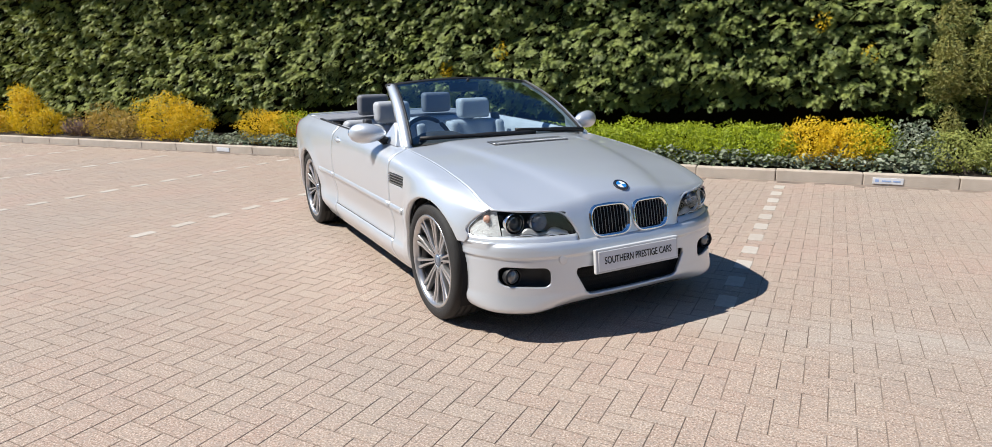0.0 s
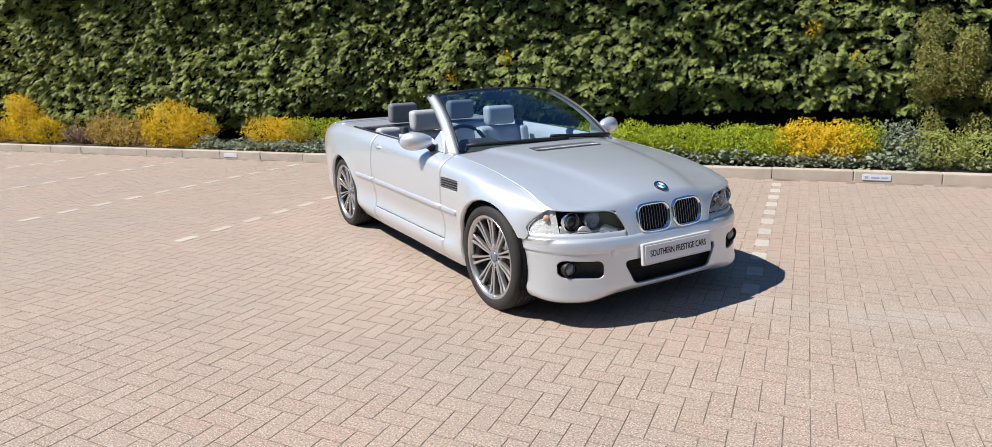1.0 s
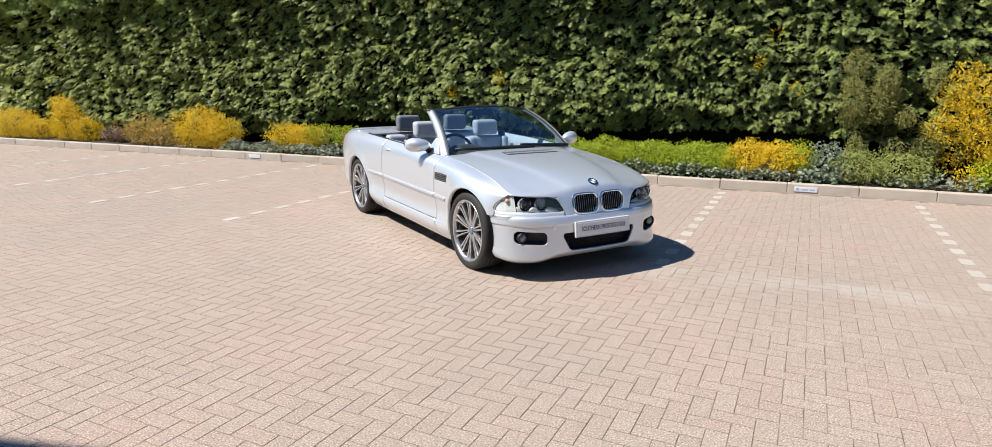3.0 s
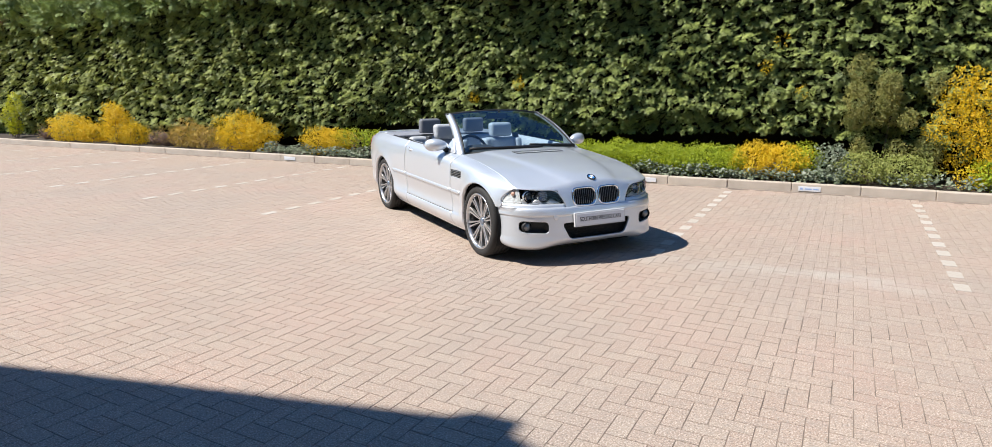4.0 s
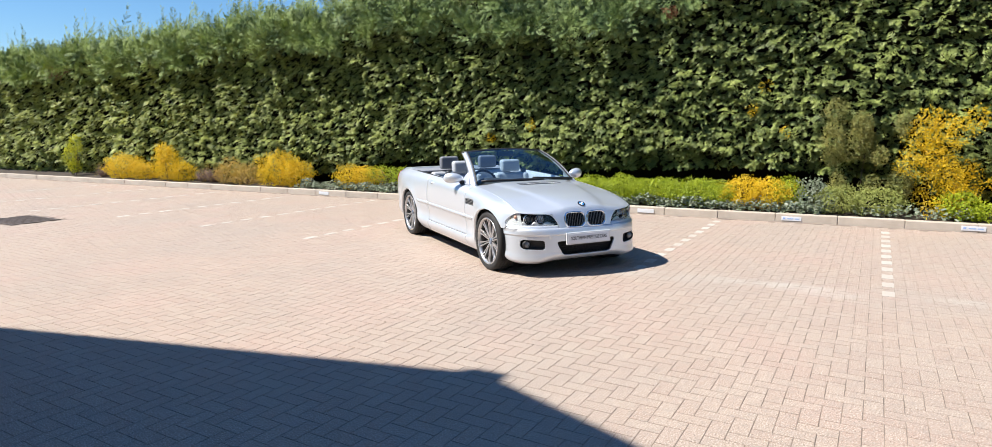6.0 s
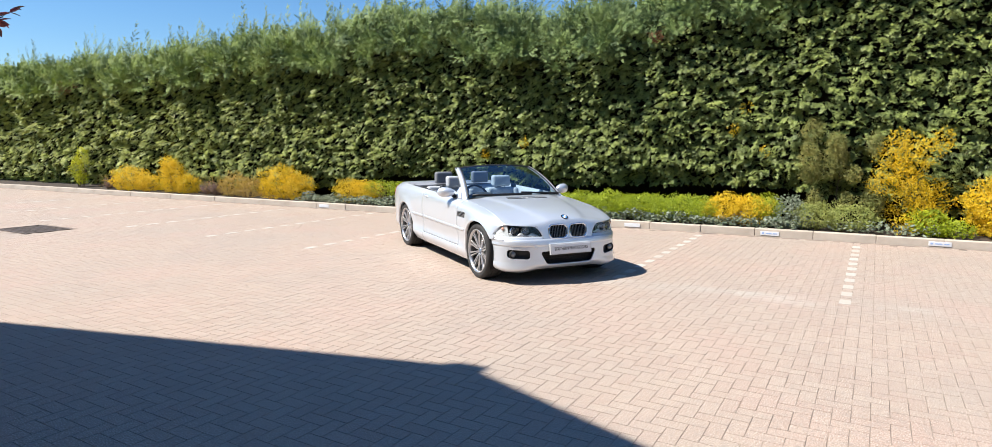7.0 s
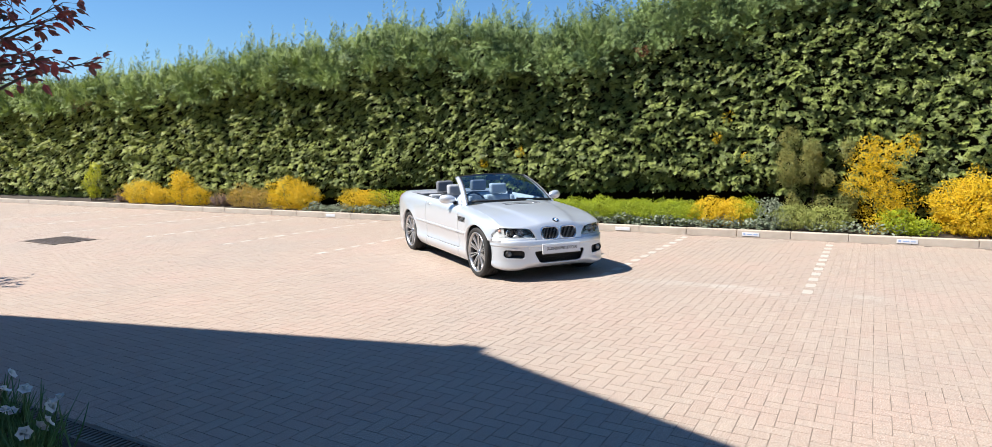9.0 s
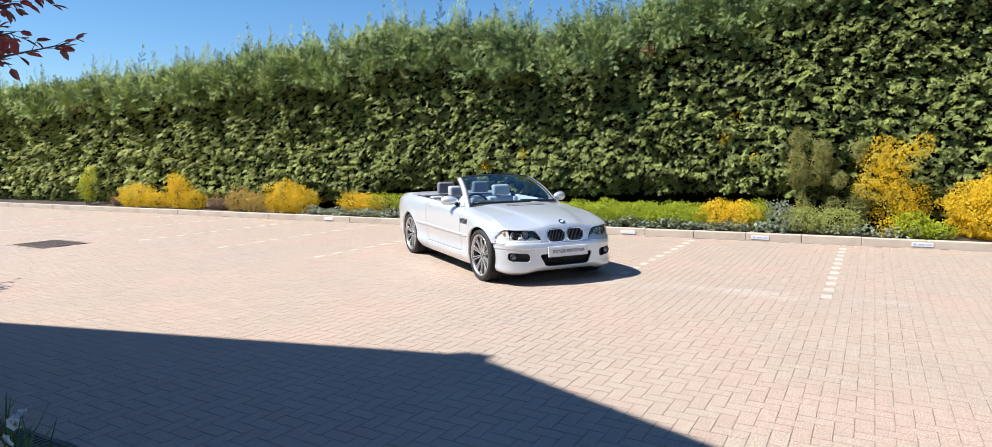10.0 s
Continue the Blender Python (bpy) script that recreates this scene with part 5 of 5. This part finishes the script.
    txt.matrix_basis = pm @ pose(0, -0.0148, 0.0, 90, 0, 0) @ Matrix.Diagonal((0.70, 1.0, 1.0, 1.0))
    # windscreen with frame
    base_y = lambda x: 0.60 + 0.10 * (x / 0.72) ** 2
    top_y = lambda x: 1.245 + 0.075 * (x / 0.57) ** 2
    def screen(u, v):
        xb, xt = 0.685 * u, 0.545 * u
        b = np.array((xb, base_y(xb), 0.905 - 0.012 * u * u))
        t = np.array((xt, top_y(xt), 1.292 - 0.035 * u * u))
        p = b + (t - b) * v
        p[2] += 0.035 * math.sin(math.pi * v)
        p[1] -= 0.02 * math.sin(math.pi * v)
        return tuple(p)
    g = grid_part("windscreen", screen, -1, 1, 30, 0, 1, 16, M["glass"], car, thick=0, label="clear windscreen glass")
    g.visible_shadow = False
    for sx in (-1, 1):
        bm = bmesh.new()
        rows = []
        for v in np.linspace(-0.06, 1.0, 18):
            p = np.array(screen(sx, min(max(v, 0), 1))) + ((0, -0.045, -0.045) if v < 0 else (0, 0, 0))
            w = 0.047 - 0.008 * max(v, 0)
            rows.append([bm.verts.new(p + np.array(o)) for o in ((-sx * 0.006, -0.004, 0.004), (sx * w * 0.55, 0.004, 0.008), (sx * w, 0.035, -0.006), (sx * w * 0.9, 0.075, -0.016), (0, 0.06, -0.012), (-sx * 0.008, 0.012, -0.006))])
        for lo, hi in zip(rows, rows[1:]):
            for k in range(6):
                bm.faces.new((lo[k], lo[(k + 1) % 6], hi[(k + 1) % 6], hi[k]))
        bm.faces.new(rows[0][::-1]), bm.faces.new(rows[-1])
        part("pillar", bm, M["paint"], car)
        bm = tube(bmesh.new(), [np.array(screen(sx * 0.985, v)) + (0, -0.004, 0.004) for v in np.linspace(0, 1, 14)], 0.009, 6)
        part("screen_seal", bm, M["black"], car)
    bm = bmesh.new()
    rows = []
    for u in np.linspace(-1.07, 1.07, 30):
        p = np.array(screen(max(-1, min(1, u)), 1.0)) + (0.545 * (u - max(-1, min(1, u))), 0, 0)
        rows.append([bm.verts.new(p + np.array(o)) for o in ((0, -0.010, -0.006), (0, -0.004, 0.004), (0, 0.03, 0.009), (0, 0.085, 0.0), (0, 0.09, -0.016), (0, 0.015, -0.018))])
    for lo, hi in zip(rows, rows[1:]):
        for k in range(6):
            bm.faces.new((lo[k], lo[(k + 1) % 6], hi[(k + 1) % 6], hi[k]))
    bm.faces.new(rows[0][::-1]), bm.faces.new(rows[-1])
    part("screen_header", bm, M["black"], car, "dark screen header")
    # inside mirror
    bm = box(bmesh.new(), -0.12, 0.12, 1.26, 1.295, 1.195, 1.262)
    bmesh.ops.bevel(bm, geom=bm.edges[:], offset=0.014, segments=4, affect="EDGES", profile=0.55)
    im = part("inside_mirror", bm, M["black"], car)
    part("mirror_stalk", tube(bmesh.new(), [(0, 1.27, 1.25), (0, 1.20, 1.285)], 0.01, 8), M["black"], im)
    # cowl, wipers
    def cowl(u, v):
        x = 0.70 * u
        y0, y1 = 0.555 + 0.085 * (x / 0.73) ** 2, base_y(x) + 0.03
        return (x, y0 + (y1 - y0) * v, 0.892 - 0.03 * u * u + 0.012 * v)
    grid_part("cowl", cowl, -1, 1, 24, 0, 1, 4, M["black"], car, thick=0.01)
    for x0, x1, lift in ((0.20, -0.62, 0.03), (0.66, 0.06, 0.05)):
        pts = []
        for s in np.linspace(0, 1, 10):
            x = x0 + (x1 - x0) * s
            p = np.array(screen(x / 0.68, 0.012 + lift * s))
            pts.append(p + (0, -0.016, 0.014))
        wiper = part("wiper", tube(bmesh.new(), pts, [0.019] * 5 + [0.014] * 5, 6), M["black"], car)
        part("wiper_blade", tube(bmesh.new(), [p + np.array((0, 0.006, -0.010)) for p in pts[2:]], 0.0055, 4), M["rubber"], wiper)
    # dashboard, wheel, floor, rear
    def dash(u, v):
        x = 0.70 * u
        y = base_y(x) + 0.02 + v * 0.42
        return (x, y, 0.872 + 0.02 * math.sin(v * 3.1) - 0.13 * max(0, v - 0.72) ** 1.0 + (0.055 * math.exp(-((x + 0.37) / 0.17) ** 4) * math.exp(-((v - 0.72) / 0.22) ** 4)))
    grid_part("dashboard", dash, -1, 1, 40, 0, 1, 16, M["leather_dark"], car, thick=0.05)
    wm = Matrix.Translation((-0.37, 1.13, 0.855)) @ Euler((radians(66), 0, 0)).to_matrix().to_4x4()
    bm = bmesh.new()
    ring = []
    for k in range(41):
        a = 2 * math.pi * k / 40
        ring.append((0.178 * math.cos(a), 0.178 * math.sin(a), 0))
    tube(bm, ring, 0.016, 8)
    bmesh.ops.transform(bm, matrix=wm, verts=bm.verts)
    st = part("steering_wheel", bm, M["black"], car)
    bm = bmesh.new()
    bmesh.ops.create_uvsphere(bm, u_segments=20, v_segments=10, radius=1)
    for v in bm.verts:
        v.co = Vector((v.co.x * 0.085, v.co.y * 0.075, v.co.z * 0.035 - 0.02))
    bmesh.ops.transform(bm, matrix=wm, verts=bm.verts)
    part("wheel_boss", bm, M["black"], st)
    for a in (0, 180, 270):
        bm = tube(bmesh.new(), [(0.06 * math.cos(radians(a)), 0.06 * math.sin(radians(a)), -0.015), (0.18 * math.cos(radians(a)), 0.18 * math.sin(radians(a)), 0)], 0.014, 6)
        bmesh.ops.transform(bm, matrix=wm, verts=bm.verts)
        part("wheel_spoke", bm, M["black"], st)
    part("steering_column", tube(bmesh.new(), [(-0.37, 1.11, 0.88), (-0.37, 0.85, 0.76)], 0.05, 10), M["black"], st)
    part("cabin_floor", box(bmesh.new(), -0.74, 0.74, 0.55, 3.0, 0.20, 0.24), M["carpet"], car, smooth=False)
    part("firewall", box(bmesh.new(), -0.72, 0.72, 0.50, 0.56, 0.2, 0.86), M["dark"], car, smooth=False)
    part("underbody", box(bmesh.new(), -0.55, 0.55, -0.60, 3.45, 0.16, 0.20), M["dark"], car, smooth=False)
    part("console", box(bmesh.new(), -0.11, 0.11, 1.05, 2.1, 0.24, 0.52, 0.03), M["leather_dark"], car, smooth=False)
    for x in (-0.37, 0.37):
        seat(car, x, 1.66)
    # rear bench
    bm = box(bmesh.new(), -0.60, 0.60, 2.12, 2.55, 0.34, 0.52)
    bmesh.ops.bevel(bm, geom=bm.edges[:], offset=0.05, segments=4, affect="EDGES", profile=0.55)
    bench = part("rear_bench", bm, M["leather"], car)
    for x in (-0.31, 0.31):
        bm = box(bmesh.new(), x - 0.285, x + 0.285, 2.44, 2.58, 0.46, 0.93)
        bmesh.ops.bevel(bm, geom=bm.edges[:], offset=0.05, segments=4, affect="EDGES", profile=0.55)
        part("bench_back", bm, M["leather"], bench)
        bm = box(bmesh.new(), x - 0.14, x + 0.14, 2.47, 2.58, 0.965, 1.15)
        bmesh.ops.bevel(bm, geom=bm.edges[:], offset=0.04, segments=5, affect="EDGES", profile=0.55)
        part("rear_headrest", bm, M["leather_rear"], bench)
    # roof cover behind the bench, boot lid, tail
    def deck(y0, y1, drop, inner):
        def f(u, v):
            y = y0 + (y1 - y0) * v
            ex, ez = SIDE["edge"](y)
            return (u * (ex - inner), y, ez - 0.004 + drop * (1 - u * u))
        return f
    grid_part("roof_cover", deck(2.56, 3.02, 0.012, 0.004), -1, 1, 24, 0, 1, 8, M["tonneau"], car, thick=0.02, label="grey folded-roof cover")
    grid_part("boot_lid", deck(3.025, 3.5, 0.02, 0.003), -1, 1, 24, 0, 1, 10, M["paint"], car, thick=0.012)
    def tail(u, v):
        s = abs(u)
        e = SIDE["edge"](3.45)
        names = ("sill_low", "sill", "low", "strip", "high", "shoulder", "edge")
        x, z = through_points([SIDE[k](3.45) for k in names], v)
        y = 3.45 + 0.26 * math.sqrt(max(0.0, 1 - s**3.2)) * (0.96 if v > 0.55 else 1.0 - 0.15 * max(0, 0.15 - v) / 0.15)
        return (u * x, y, z)
    grid_part("rear_bumper", tail, -1, 1, 40, 0, 0.56, 14, M["paint"], car, thick=0.012, inward=mid)
    grid_part("tail_panel", tail, -1, 1, 40, 0.565, 1, 12, M["paint"], car, thick=0.012, inward=mid)
    def tail_top(u, v):
        a, b = np.array(tail(u, 1.0)), np.array((u * 0.68, 3.49, SIDE["edge"](3.49)[1] + 0.015 * (1 - u * u)))
        return tuple(a + (b - a) * v + (0, 0, 0.01 * math.sin(math.pi * v)))
    grid_part("boot_edge", tail_top, -1, 1, 40, 0, 1, 6, M["paint"], car, thick=0.01)
    for sx in (-1, 1):
        f = lambda u, v: tuple(np.array(tail(sx * u, v)) * (1.004, 1.0018, 1.0))
        grid_part("tail_lamp", f, 0.55, 1.0, 14, 0.66, 0.90, 6, M["red_lens"], car, thick=0.01, label="red tail lamp")
    return car


nose_edge = spline((0.50, 0.325), (0.55, 0.333), (0.60, 0.357), (0.645, 0.394), (0.668, 0.44), (0.675, 0.56), (0.681, 0.70), (0.688, 0.85))
nose_side = lambda p: nose_edge(p[2]) - abs(p[0])
lamp_edge = spline((0.50, -0.345), (0.545, -0.37), (0.576, -0.352), (0.624, -0.380), (0.676, -0.438), (0.72, -0.485))
lamp_hole = lambda p: p[1] - lamp_edge(p[2])
gill_hole = lambda p: max(abs(p[1] - 0.49) - 0.13, abs(p[2] - 0.712) - 0.034)
M["kidney_slat"] = material("bright_slat_edge", (0.5, 0.51, 0.52), 0.3, 0.9)
M["lamp_dark"] = material("dark_lamp_inside", (0.05, 0.055, 0.065), 0.25, 0.5)
M["bulb"] = material("tinted_bulb", (0.60, 0.36, 0.27), 0.3)
M["reflector"] = material("faceted_reflector", (0.62, 0.66, 0.72), 0.12, 1.0, bump=0.6, bump_scale=45)
# the rim's alloy coloured dark, for the shade inside the wheel
M["barrel"] = material("shaded_alloy", (0.05, 0.05, 0.052), 0.4, 0.7)
M["cap_silver"] = material("silver_trim", (0.62, 0.63, 0.65), 0.35, 0.5)
M["cap"] = material("cap_enamel", (0.25, 0.3, 0.38), 0.25, 0.6)
M["fog"] = material("smoky_lens", (0.16, 0.165, 0.17), 0.08, 0.3, coat=1.0)
M["slat"] = material("grey_slat", (0.32, 0.33, 0.34), 0.3, 0.8)
M["badge_rim"] = material("badge_ring", (0.10, 0.11, 0.13), 0.15, 0.8)
M["plate_rim"] = material("plate_holder", (0.62, 0.63, 0.64), 0.35)
M["tonneau"] = material("grey_cloth_cover", (0.22, 0.23, 0.26), 0.85, second=(0.26, 0.27, 0.30), scale=30, bump=0.4, bump_scale=300)
CAR_X, CAR_Y, CAR_TURN, STEER = 0.2156, -4.6197, 53.2, 0.0
make_car()


# ---- small site things ----
def make_drain():
    """A square gully grating let into the paving."""
    ob = thing("drain_grating", "rusty square iron drain grating in the paving", "drain cover", pose(-9.57, -5.45, 0, 0, 0, -3.2))
    bm = bmesh.new()
    for x0, x1, y0, y1 in ((-0.56, 0.56, -0.38, -0.33), (-0.56, 0.56, 0.33, 0.38), (-0.56, -0.51, -0.33, 0.33), (0.51, 0.56, -0.33, 0.33)):
        box(bm, x0, x1, y0, y1, -0.02, 0.008)
    part("frame", bm, M["iron"], ob, smooth=False)
    bm = bmesh.new()
    box(bm, -0.045, 0.045, -0.33, 0.33, -0.012, 0.006, 0.003)
    first = part("bar", bm, M["iron"], ob, smooth=False)
    first.location.x = -0.44
    for k in range(1, 8):
        o = under(new("bar", first.data), ob)
        o.location.x = -0.44 + k * 0.1257


make_drain()


def make_slot_drain():
    ob = thing("channel_drain", "narrow slotted iron channel drain in the paving", "drain", pose(-1.2, -10.44, 0, 0, 0, -1.0))
    bm = bmesh.new()
    for y0, y1 in ((-0.075, -0.055), (0.055, 0.075)):
        box(bm, -2.5, 2.0, y0, y1, -0.02, 0.007)
    part("frame", bm, M["iron"], ob, smooth=False)
    bm = bmesh.new()
    box(bm, -0.011, 0.011, -0.055, 0.055, -0.01, 0.005)
    first = part("slat", bm, M["iron"], ob, smooth=False)
    first.location.x = -2.48
    for k in range(1, 112):
        o = under(new("slat", first.data), ob)
        o.location.x = -2.48 + k * 0.04


make_slot_drain()


def make_signs():
    """Small enamelled bay plates fixed to the kerb's face; their writing cannot be read."""
    for k, x in enumerate((0.12, 2.53, 4.97, -7.53)):
        ob = thing("bay_sign", "small white bay plate with faint blue lettering on the kerb", "sign", pose(x, KERB_FACE - 0.006, 0.055, 0, 0, 0), "bay signs on the kerb")
        bm = bmesh.new()
        box(bm, -0.15, 0.15, -0.004, 0.004, -0.035, 0.035, 0.002)
        part("plate", bm, M["sign"], ob, smooth=False)
        if k in (1, 2):
            for x0, x1, z0, z1 in ((-0.125, -0.09, -0.012, 0.016), (-0.06, 0.03, -0.008, 0.008), (0.05, 0.12, -0.008, 0.008)):
                bm = bmesh.new()
                box(bm, x0, x1, -0.0065, -0.0045, z0, z1)
                part("lettering", bm, M["sign_blue"], ob, smooth=False)


make_signs()


def make_photinia():
    ob = thing("photinia", "evergreen shrub with bronze-red young leaves on thin branches", "shrub", pose(-0.38, -10.93, 0))
    rng = np.random.default_rng(21)
    bm = bmesh.new()
    tube(bm, [(0, 0, -0.02), (0.03, 0.02, 0.7), (-0.02, 0.05, 1.6), (0.05, 0.05, 2.7)], [0.04, 0.034, 0.028, 0.012], 8)
    part("trunk", bm, M["twig"], ob)
    bm = bmesh.new()
    pos, way = [], []
    for k in range(56):
        a = rng.uniform(0, 2 * math.pi)
        s = Vector((0.02, 0.04, rng.uniform(1.75, 2.6)))
        far = rng.uniform(0.55, 0.95)
        e = s + Vector((math.cos(a) * far, math.sin(a) * far * 0.8, rng.uniform(0.1, 0.7)))
        mid = (s + e) / 2 + Vector((0, 0, rng.uniform(0.02, 0.15)))
        tube(bm, [s, mid, e], [0.011, 0.007, 0.0025], 5)
        for j in range(14):
            f = rng.uniform(0.35, 1.02)
            q = (s.lerp(mid, f * 2) if f < 0.5 else mid.lerp(e, f * 2 - 1))
            out = np.array([math.cos(a), math.sin(a), 0.2]) + rng.normal(0, 0.75, 3)
            tip = q + Vector(out).normalized() * rng.uniform(0.03, 0.1)
            tube(bm, [q, tip], [0.002, 0.0012], 4)
            for _ in range(2):
                pos.append(np.array(tip)), way.append(out + rng.normal(0, 0.5, 3) + (0, 0, -0.35))
    tagged(part("branch_mass", bm, M["twig"], ob), kind="stuff")
    pos, way = np.array(pos), np.array(way)
    me = scatter("leaves", leaf_template(), pos, way, rng.normal(0, 0.5, (len(pos), 3)) + (0, 0, 1), rng.uniform(0.04, 0.085, len(pos)), M["red_leaf"])
    tagged(under(new("leaves", me), ob), "bronze-red and dark green leaves", kind="stuff")


make_photinia()
# unseen copy, added to cast the leafy shadow patch on the paving's left
copy_thing(bpy.data.objects["photinia"], pose(-7.4, -9.9, 0, 0, 0, 140))


def make_daffodils():
    rng = np.random.default_rng(5)
    blade_v = np.array([[-0.02, 0, 0], [0.02, 0, 0], [0.022, 0.5, 0.0], [-0.022, 0.5, 0.0], [0.004, 1, -0.12], [-0.004, 1, -0.12]])
    blade_q = np.array([[0, 1, 2, 3], [3, 2, 4, 5]])
    for k, (x, y) in enumerate(((-0.25, -10.72), (0.1, -10.8), (-0.6, -10.75), (-0.05, -10.98), (0.3, -11.0), (-0.45, -11.0))):
        ob = thing("daffodil_clump", "clump of white daffodils in the bed", "flowers", pose(x, y, 0.03), "daffodils in the bed")
        n = 85
        p = np.stack([rng.normal(0, 0.07, n), rng.normal(0, 0.06, n), np.zeros(n)], 1)
        way = np.stack([rng.normal(0, 0.32, n), rng.normal(0.05, 0.3, n), np.ones(n)], 1)
        me = scatter("leaves", (blade_v * (0.85, 1, 1), blade_q), p, way, rng.normal(0, 1, (n, 3)), rng.uniform(0.2, 0.35, n), M["blade"])
        tagged(under(new("leaves", me), ob), kind="stuff")
        for j in range(4):
            top = Vector((rng.normal(0, 0.11), rng.normal(0.02, 0.09), rng.uniform(0.25, 0.37)))
            bm = bmesh.new()
            tube(bm, [(top.x * 0.3, top.y * 0.3, -0.02), (top.x * 0.7, top.y * 0.7, top.z * 0.6), top], [0.005, 0.004, 0.003], 5)
            part("stem", bm, M["blade"], ob)
            bm = bmesh.new()
            q = Vector((rng.normal(0.3, 0.5), rng.normal(0.2, 0.5), 0.5)).to_track_quat("Z", "Y").to_matrix()
            for s in range(6):
                a = s * math.pi / 3
                d, t = Vector((math.cos(a), math.sin(a), 0.25)), Vector((-math.sin(a), math.cos(a), 0))
                c = [Vector((0, 0, 0)), d * 0.022 + t * 0.019, d * 0.038, d * 0.022 - t * 0.019]
                bm.faces.new([bm.verts.new(top + q @ v) for v in c])
            lathe(bm, [(0.0, 0.005), (0.018, 0.011), (0.024, 0.014)], 8, "z", top)
            part("flower", bm, M["petal"], ob)


make_daffodils()


def make_flower_bed():
    bm = bmesh.new()
    box(bm, -6.5, 0.75, -11.45, -10.56, -0.05, 0.03, 0.01)
    me = bpy.data.meshes.new("flower_bed")
    bm.to_mesh(me), bm.free()
    me.materials.append(M["soil"])
    tagged(new("flower_bed", me), "narrow soil bed along the building", "soil", kind="structure")


make_flower_bed()


# ---- block paving, laid in herringbone ----
def make_paving():
    paving = thing("paving", "buff and pink herringbone block paving with pale worn patches", "paving", kind="structure")
    a, gap, ch = 0.1, 0.0023, 0.0015
    c, s = math.cos(PAVE_TURN), math.sin(PAVE_TURN)
    rng = np.random.default_rng(3)
    i, j = np.meshgrid(np.arange(-300, 120), np.arange(-160, 30), indexing="ij")
    i, j = i.ravel(), j.ravel()
    r = (i - j) % 4
    flat, tall = r == 0, r == 3
    cx = np.concatenate([(i[flat] + 1) * a, (i[tall] + 0.5) * a])
    cy = np.concatenate([(j[flat] + 0.5) * a, (j[tall] + 1) * a])
    hx = np.concatenate([np.full(flat.sum(), a), np.full(tall.sum(), a / 2)]) - gap / 2
    hy = np.concatenate([np.full(flat.sum(), a / 2), np.full(tall.sum(), a)]) - gap / 2
    up = np.concatenate([np.zeros(flat.sum(), bool), np.ones(tall.sum(), bool)])
    X, Y = cx * c - cy * s, cx * s + cy * c
    keep = (Y < PAVE_EDGE - 0.1) & (Y > -14.5) & (X > -27) & (X < 9.5)
    keep &= ~((np.abs(X + 9.57) < 0.63) & (np.abs(Y + 5.45) < 0.45))
    # blocks cut along the channel drain
    cut = np.clip(-10.362 - (Y - hy), 0, None) * ((X < 0.85) & (Y > -10.45))
    hy, cy, Y = hy - cut / 2, cy + cut / 2, Y + cut / 2
    keep &= ~((X < 0.85) & (Y < -10.355)) & (hy > 0.008)
    cx, cy, hx, hy, up, X, Y = (v[keep] for v in (cx, cy, hx, hy, up, X, Y))
    lift = np.clip(rng.normal(0, 0.0003, len(X)), -0.0006, 0.0006)
    # painted blocks of the bay lines, every fourth course
    line = np.zeros(len(X), bool)
    for k in range(-8, 3):
        u0 = round((BAY_LINE + BAY_WIDE * k) / a)
        col = up & (np.abs(cx - (u0 + 0.5) * a) < 0.01) & (Y > -4.66) & (Y < -0.45)
        line |= col
    near = (X > NEAR_BLOCKS[0]) & (X < NEAR_BLOCKS[1]) & (Y > NEAR_BLOCKS[2]) & (Y < NEAR_BLOCKS[3]) & ~line
    far = ~near & ~line

    def bodies(sel):
        n = sel.sum()
        o = np.array([[-1, -1], [1, -1], [1, 1], [-1, 1]], float)
        lo = np.stack([o[None, :, 0] * hx[sel, None], o[None, :, 1] * hy[sel, None]], -1)
        hi = np.stack([o[None, :, 0] * (hx[sel, None] - ch), o[None, :, 1] * (hy[sel, None] - ch)], -1)
        xy = np.concatenate([lo, hi], 1) + np.stack([cx[sel], cy[sel]], -1)[:, None]
        z = np.concatenate([np.full((n, 4), -0.012), np.zeros((n, 4))], 1) + lift[sel, None]
        v = np.stack([xy[..., 0] * c - xy[..., 1] * s, xy[..., 0] * s + xy[..., 1] * c, z], -1).reshape(-1, 3)
        q = np.array([[4, 5, 6, 7], [0, 1, 5, 4], [1, 2, 6, 5], [2, 3, 7, 6], [3, 0, 4, 7]])
        return v, (q[None] + np.arange(n)[:, None, None] * 8).reshape(-1, 4)

    v, q = bodies(far)
    tagged(under(new("laid_blocks", mesh_np("laid_blocks", v, q, M["block"])), paving), kind="stuff")

    def one(name, w, d, mat):
        bm = bmesh.new()
        box(bm, -w, w, -d, d, -0.03, 0.0)
        for vert in bm.verts:
            if vert.co.z > -0.01:
                vert.co.x -= math.copysign(ch, vert.co.x)
                vert.co.y -= math.copysign(ch, vert.co.y)
        me = bpy.data.meshes.new(name)
        bm.to_mesh(me), bm.free()
        me.materials.append(mat)
        return me
    tall_me, flat_me = one("block", a / 2 - gap / 2, a - gap / 2, M["block_each"]), one("block", a - gap / 2, a / 2 - gap / 2, M["block_each"])
    white = one("white_block", a / 2 + 0.004, a - gap / 2 + 0.004, M["white_block"])
    for k in np.nonzero(near)[0]:
        o = under(new("block", tall_me if up[k] else flat_me), paving)
        o.location, o.rotation_euler = (X[k], Y[k], lift[k]), (0, 0, PAVE_TURN)
    for k in np.nonzero(line)[0]:
        o = under(new("white_block", white), paving)
        o.location, o.rotation_euler = (X[k], Y[k], 0.003), (0, 0, PAVE_TURN)


BAY_LINE, BAY_WIDE = 3.79, 2.4
NEAR_BLOCKS = (0.2, 2.75, -8.3, -5.95)
make_paving()
